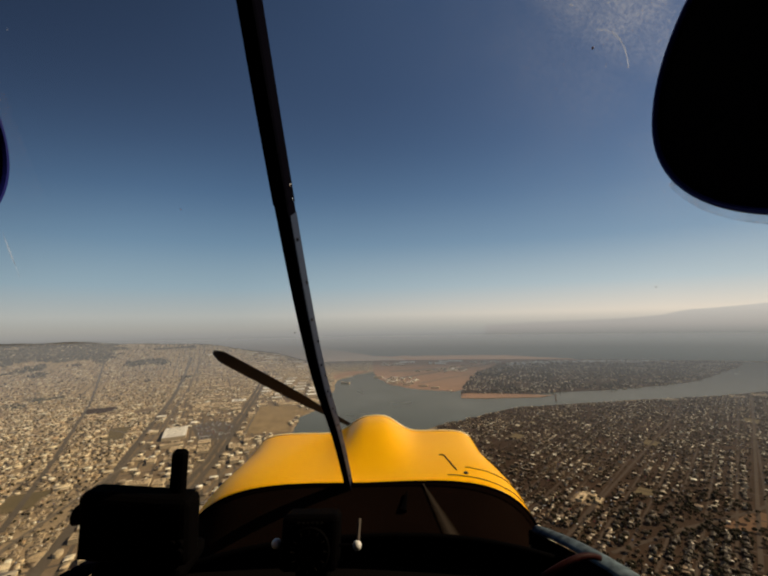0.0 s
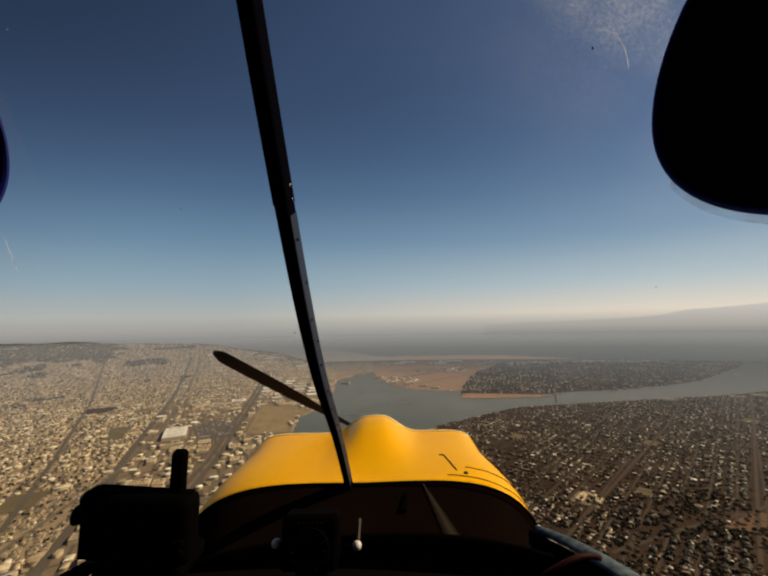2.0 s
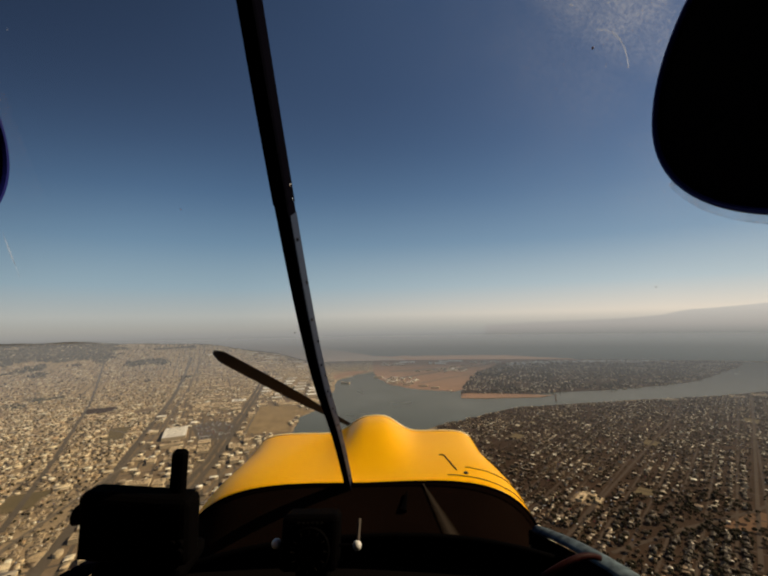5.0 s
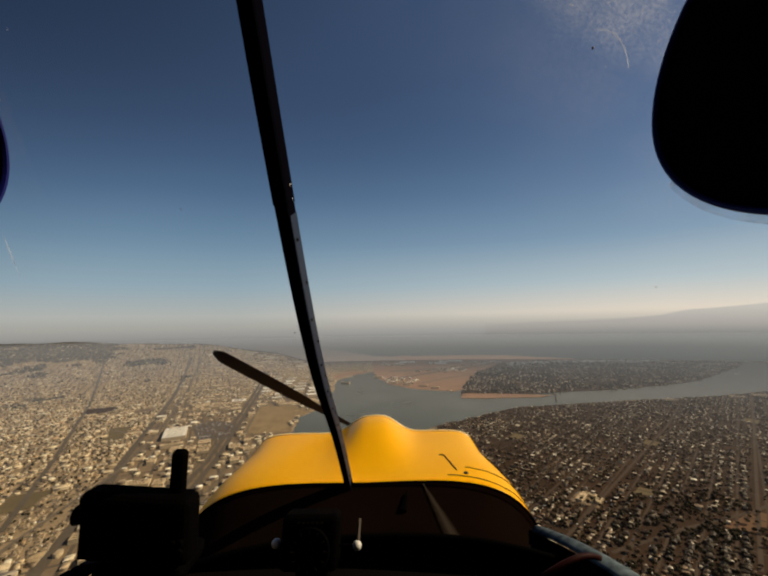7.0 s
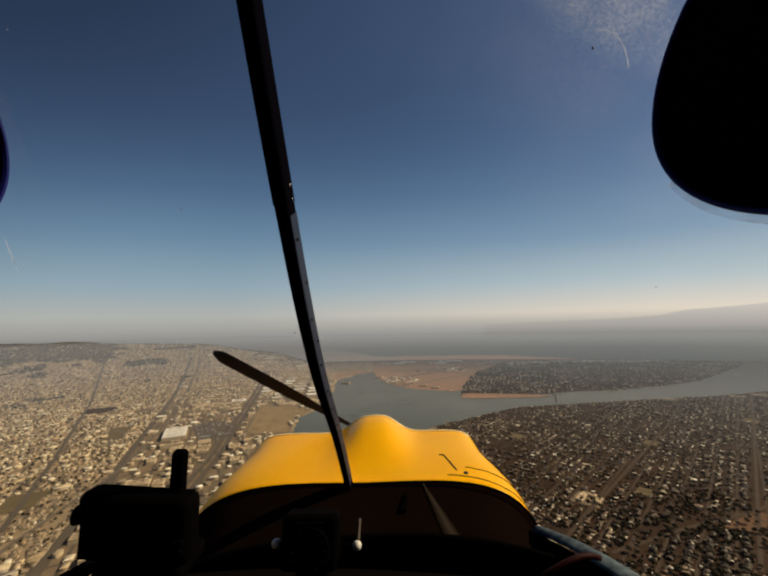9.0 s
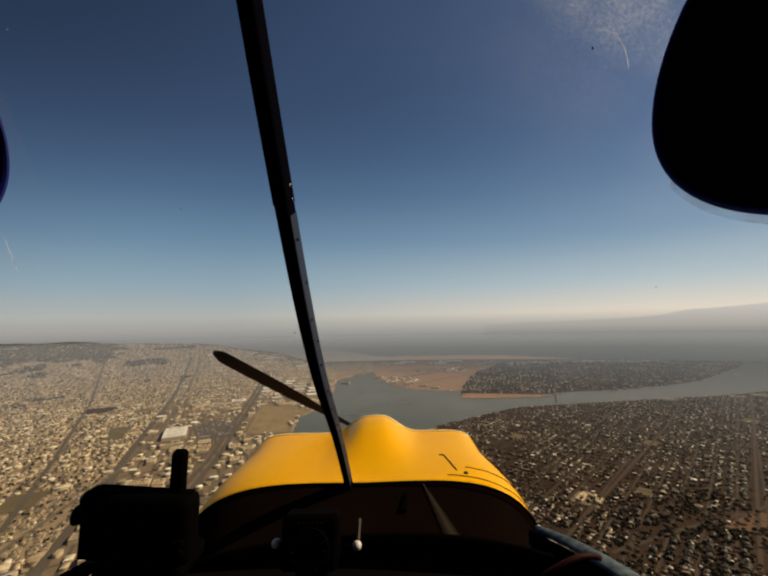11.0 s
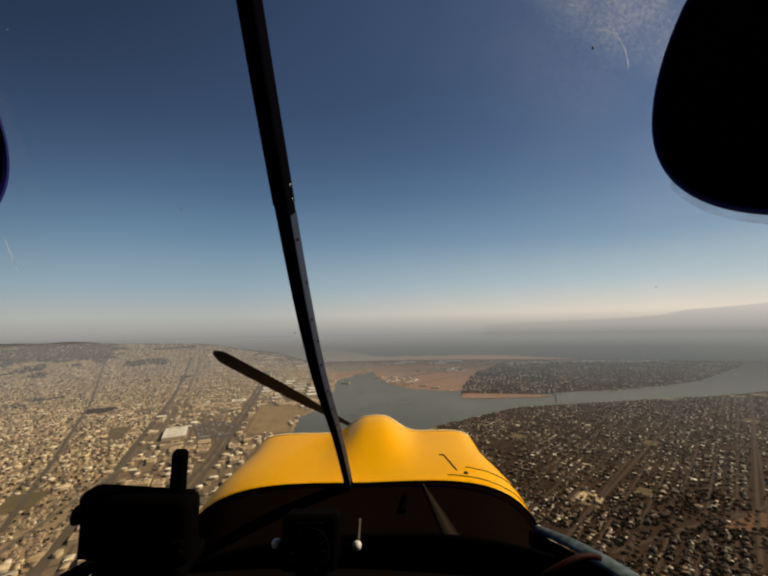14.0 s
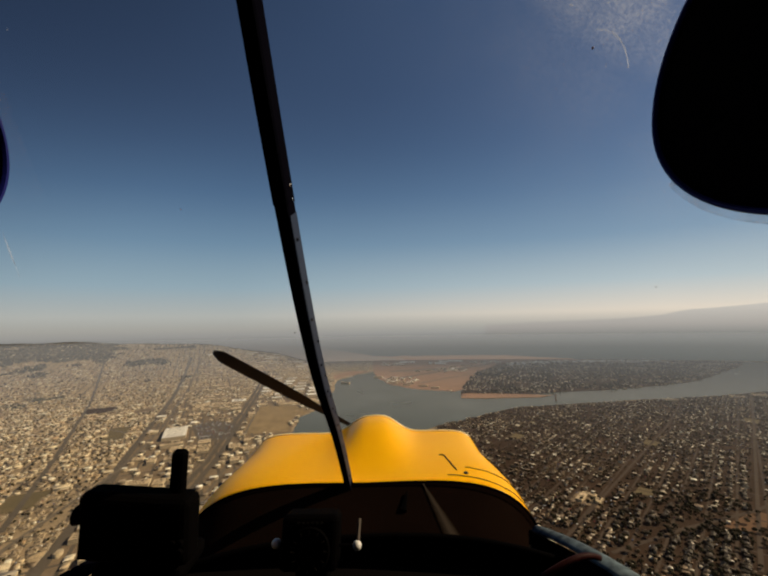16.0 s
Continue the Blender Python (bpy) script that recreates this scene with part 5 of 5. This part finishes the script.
for k, (tx, tz, dx, dz, bend) in enumerate(((-1.085, 0.16, 0.05, -0.13, 0.0), (0.605, 0.735, 0.09, -0.11, 0.03))):
    pts = [to_screen(tx + dx * t - bend * 4 * t * (t - 1) * 0.6, tz + dz * t - bend * 4 * t * (t - 1)) for t in (0, 0.15, 0.3, 0.45, 0.6, 0.75, 0.9, 1.0)]
    wd = [0.0005, 0.0014, 0.002, 0.0022, 0.002, 0.0016, 0.001, 0.0005]
    part("scratch", sweep(pts, wd, 0.0003, 6, up=Vector((0, 1, 0))), M_SCRATCH, screen, "pale scratch in the plastic")
for tx, tz, rad, mt in ((0.773, 0.003, 0.0011, M_BUG), (0.593, 0.682, 0.0019, M_BUG), (-0.577, 0.224, 0.0009, M_BUG), (0.63, 0.63, 0.0014, M_SCRATCH), (-1.07, 0.735, 0.0014, M_SCRATCH), (0.532, 0.805, 0.0022, M_SCRATCH), (0.548, 0.797, 0.0012, M_SCRATCH), (0.733, 0.79, 0.0018, M_SCRATCH), (0.722, 0.777, 0.0022, M_SCRATCH), (0.745, 0.80, 0.0015, M_SCRATCH), (0.638, 0.812, 0.0014, M_SCRATCH), (0.78, 0.70, 0.0012, M_SCRATCH), (0.81, 0.76, 0.0013, M_SCRATCH), (0.006, 0.50, 0.0009, M_SCRATCH), (-0.253, -0.127, 0.0014, M_SEAM)):
    bm = bmesh.new()
    bmesh.ops.create_icosphere(bm, subdivisions=2, radius=rad, matrix=Matrix.Translation(to_screen(tx, tz)) @ Matrix.Diagonal((1, 0.3, 1.4, 1)))
    part("bug_mark", bm, mt, screen)


# Glareshield and panel
def shield_point(u, v):
    front = cowl_point(0, 0.06 + 0.88 * u) + Vector((0, -0.004, -0.001))
    q = 2 * u - 1
    lip = Vector((-0.055 - 0.50 * q, 0.88 - 0.05 * q * q, -0.625 - 0.05 * abs(q) ** 3 - 0.02 * q))
    return front.lerp(lip, v)


shield = part("glareshield", grid_sheet(shield_point, 40, 10, thick=0.004), M_SHIELD, plane, "brown fabric glareshield top", smooth=True)
part("shield_lip", sweep([shield_point(i / 40, 1.0) for i in range(41)], 0.008, 0.010, 8), M_BLACK, shield, "black rolled lip", smooth=True)
part("instrument_panel", grid_sheet(lambda u, v: shield_point(u, 1.0) + Vector((0, -0.02 * v, -0.6 * v)), 30, 6, thick=0.006), M_BLACK, plane, "black instrument panel face")


part("screen_frame", grid_sheet(lambda u, v: shield_point(0.03 + 0.94 * u, 0.004 + v * (0.05 + 0.30 * max(0.0, 0.55 - u) ** 1.3 + 0.10 * max(0.0, u - 0.6))) + Vector((0, 0, 0.003)), 40, 3), M_FRAME, shield, "dark brown frame band along the windscreen base", smooth=True)


def on_shield(x, v, lift):
    """A place on the glareshield top, at x and from the front (0) to the lip (1)."""
    u = min((i / 2000 for i in range(2001)), key=lambda q: abs(shield_point(q, v).x - x))
    return shield_point(u, v) + Vector((0, 0, lift))


# The soft reflection is put into stacked sheets of paler colour
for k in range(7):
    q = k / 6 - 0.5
    part("reflection_streak", grid_sheet(lambda u, v: on_shield(0.116 + 0.055 * v + (u - 0.5) * (0.006 + 0.030 * v) * (1.25 - 0.15 * k), 0.06 + 0.90 * v, 0.0022 + 0.0004 * k), 3, 10), STRIPS[k], shield, "pale reflection streak painted over the fabric")
part("tab", sweep([on_shield(0.066 - 0.014 * t, 0.25 + 0.35 * t, 0.005) for t in (0, 0.5, 1.0)], [0.002, 0.005, 0.009], 0.004, square=True), M_BLACK, shield, "small black cover tab")

part("deck", box(1.02, 0.34, 0.012, (-0.115, 0.76, -0.685)), M_CLOTH, plane, "black deck under the panel")

# Side rails and cabin shell
part("side_sill", grid_sheet(lambda u, v: Vector((0.412, 0.985, -0.680)).lerp(Vector((0.462, 0.66, -0.560)), u).lerp(Vector((0.437, 1.0, -0.674)).lerp(Vector((0.508, 0.66, -0.556)), u), v) + Vector((0, 0, 0.012 * math.sin(math.pi * u) + 0.006 * math.sin(math.pi * v))), 20, 6, thick=0.006), M_RAIL, plane, "dull blue-grey sill panel below the windscreen", smooth=True)
part("sill_skirt", grid_sheet(lambda u, v: Vector((0.404, 1.02, -0.694)).lerp(Vector((0.470, 0.62, -0.548)), u) + Vector((0.012 * v, 0, -0.006 - 0.5 * v)), 12, 4, thick=0.004), M_CLOTH, plane, "black lining below the sill")
part("sill_edge", sweep(bezier((0.410, 0.985, -0.683), (0.427, 0.88, -0.643), (0.445, 0.77, -0.600), (0.462, 0.66, -0.563), 12), 0.005, 0.006, 6), M_BLACK, plane)
part("side_rail", sweep(bezier((-0.560, 0.985, -0.635), (-0.575, 0.88, -0.605), (-0.590, 0.75, -0.575), (-0.60, 0.60, -0.530), 16), 0.016, 0.014, 10), M_POST_DARK, plane, "black painted sill rail", smooth=True)
part("side_wall", box(0.012, 1.9, 0.46, (0.56, 0.03, -0.97)), M_CLOTH, plane)
part("side_wall", box(0.012, 1.9, 0.46, (-0.67, 0.03, -0.97)), M_CLOTH, plane)
part("roof", box(1.10, 1.56, 0.012, (-0.09, -0.33, 0.47)), M_CLOTH, plane, "dark lined cabin roof")
part("rear_bulkhead", box(1.3, 0.012, 1.8, (-0.06, -1.0, -0.35)), M_CLOTH, plane)
part("cabin_floor", box(1.26, 2.1, 0.012, (-0.055, 0.05, -1.20)), M_CLOTH, plane)
# Unseen sides over the window openings, added to keep sun off the instruments
part("sun_block_side", box(0.012, 1.45, 0.9, (0.545, -0.30, -0.20)), M_CLOTH, plane)
part("sun_block_side", box(0.012, 1.45, 0.9, (-0.665, -0.30, -0.22)), M_CLOTH, plane)

# Red cable on the rail
cable = thing_at("red_cable", "dark red cable lying over the sill rail", "cable")
part("sheath", sweep(bezier((0.315, 0.70, -0.575), (0.36, 0.70, -0.548), (0.40, 0.71, -0.530), (0.447, 0.73, -0.560), 14), 0.006, 0.006, 8), M_RED, cable, smooth=True)

# Portable navigation unit with its aerial
gps = thing_at("navigation_unit", "black portable navigation unit with a stub aerial", "navigation unit", pose(-0.418, 0.60, -0.402, -6, 1, 3))
case = box(0.172, 0.05, 0.108, bevel=0.014, segments=3, taper=1.06)
bmesh.ops.transform(case, matrix=Matrix(((1, 0, -0.08, 0.005), (0, 1, 0, 0), (-0.07, 0, 1, 0), (0, 0, 0, 1))), verts=case.verts[:])
body = part("body", case, M_BLACK, gps)
part("screen_bezel", box(0.13, 0.004, 0.085, (-0.014, -0.0235, 0.002), bevel=0.0015), M_BLACK, body, "dark screen surround")
for i in range(4):
    bm = bmesh.new()
    bmesh.ops.create_cone(bm, segments=12, cap_ends=True, radius1=0.006, radius2=0.005, depth=0.005, matrix=pose(0.070 + 0.012 * (i % 2), -0.027, -0.018 - 0.014 * (i // 2), 90))
    part("button", bm, M_BLACK, body)
part("aerial", box(0.026, 0.020, 0.09, (0.058, 0.006, 0.075), bevel=0.009, segments=3), M_BLACK, gps, "black stub aerial")
bm = bmesh.new()
bmesh.ops.create_cone(bm, segments=20, cap_ends=True, radius1=0.016, radius2=0.014, depth=0.016, matrix=pose(-0.094, 0, 0.016, 0, 90))
part("knob", bm, M_BLACK, gps)
part("mount", box(0.06, 0.05, 0.18, (0.02, 0.035, -0.13), bevel=0.008), M_BLACK, gps, "black clamp mount")
part("cradle", box(0.15, 0.10, 0.03, (0.0, 0.05, -0.085), (0, 4, 0), bevel=0.01), M_BLACK, gps, "black padded top of the panel")

# Compass on the glareshield
comp = thing_at("compass", "black square compass on the glareshield", "compass", pose(-0.152, 0.745, -0.530, -20, 0, 1))
housing = part("housing", box(0.118, 0.07, 0.10, bevel=0.012, segments=3), M_BLACK, comp)
bm = bmesh.new()
bmesh.ops.create_cone(bm, segments=40, cap_ends=True, radius1=0.043, radius2=0.040, depth=0.006, matrix=pose(0, -0.037, -0.012, 90))
dial = part("dial", bm, M_BLACK, comp, "black dial with faint grey marks")
for i in range(12):
    a = 2 * math.pi * i / 12
    part("mark", box(0.002, 0.001, 0.007, (0.033 * math.sin(a), -0.0406, -0.012 + 0.033 * math.cos(a)), (0, math.degrees(a), 0)), M_GREY, dial)
for i in range(6):
    part("print_bar", box(0.006, 0.001, 0.004, (-0.024 + 0.0095 * i, -0.0358, 0.036)), M_GREY, housing)
part("mount_foot", box(0.07, 0.05, 0.09, (0, 0.04, -0.07), bevel=0.006), M_BLACK, comp)
for sx, sz in ((-0.070, -0.003), (0.096, -0.008)):
    bm = bmesh.new()
    bmesh.ops.create_uvsphere(bm, u_segments=18, v_segments=12, radius=0.0095, matrix=Matrix.Translation((sx, -0.02, sz)))
    part("corrector_knob", bm, M_WHITE, comp, "small white ball knob", smooth=True)
part("knob_rod", sweep([(0.098, -0.018, 0.0), (0.099, -0.01, 0.02), (0.0995, -0.004, 0.036)], 0.0035, 0.0035, 8), M_ROD, comp, "short pale rod")
part("knob_bar", sweep([(-0.070, -0.02, -0.003), (0.098, -0.02, -0.008)], 0.003, 0.003, 8), M_BLACK, comp)
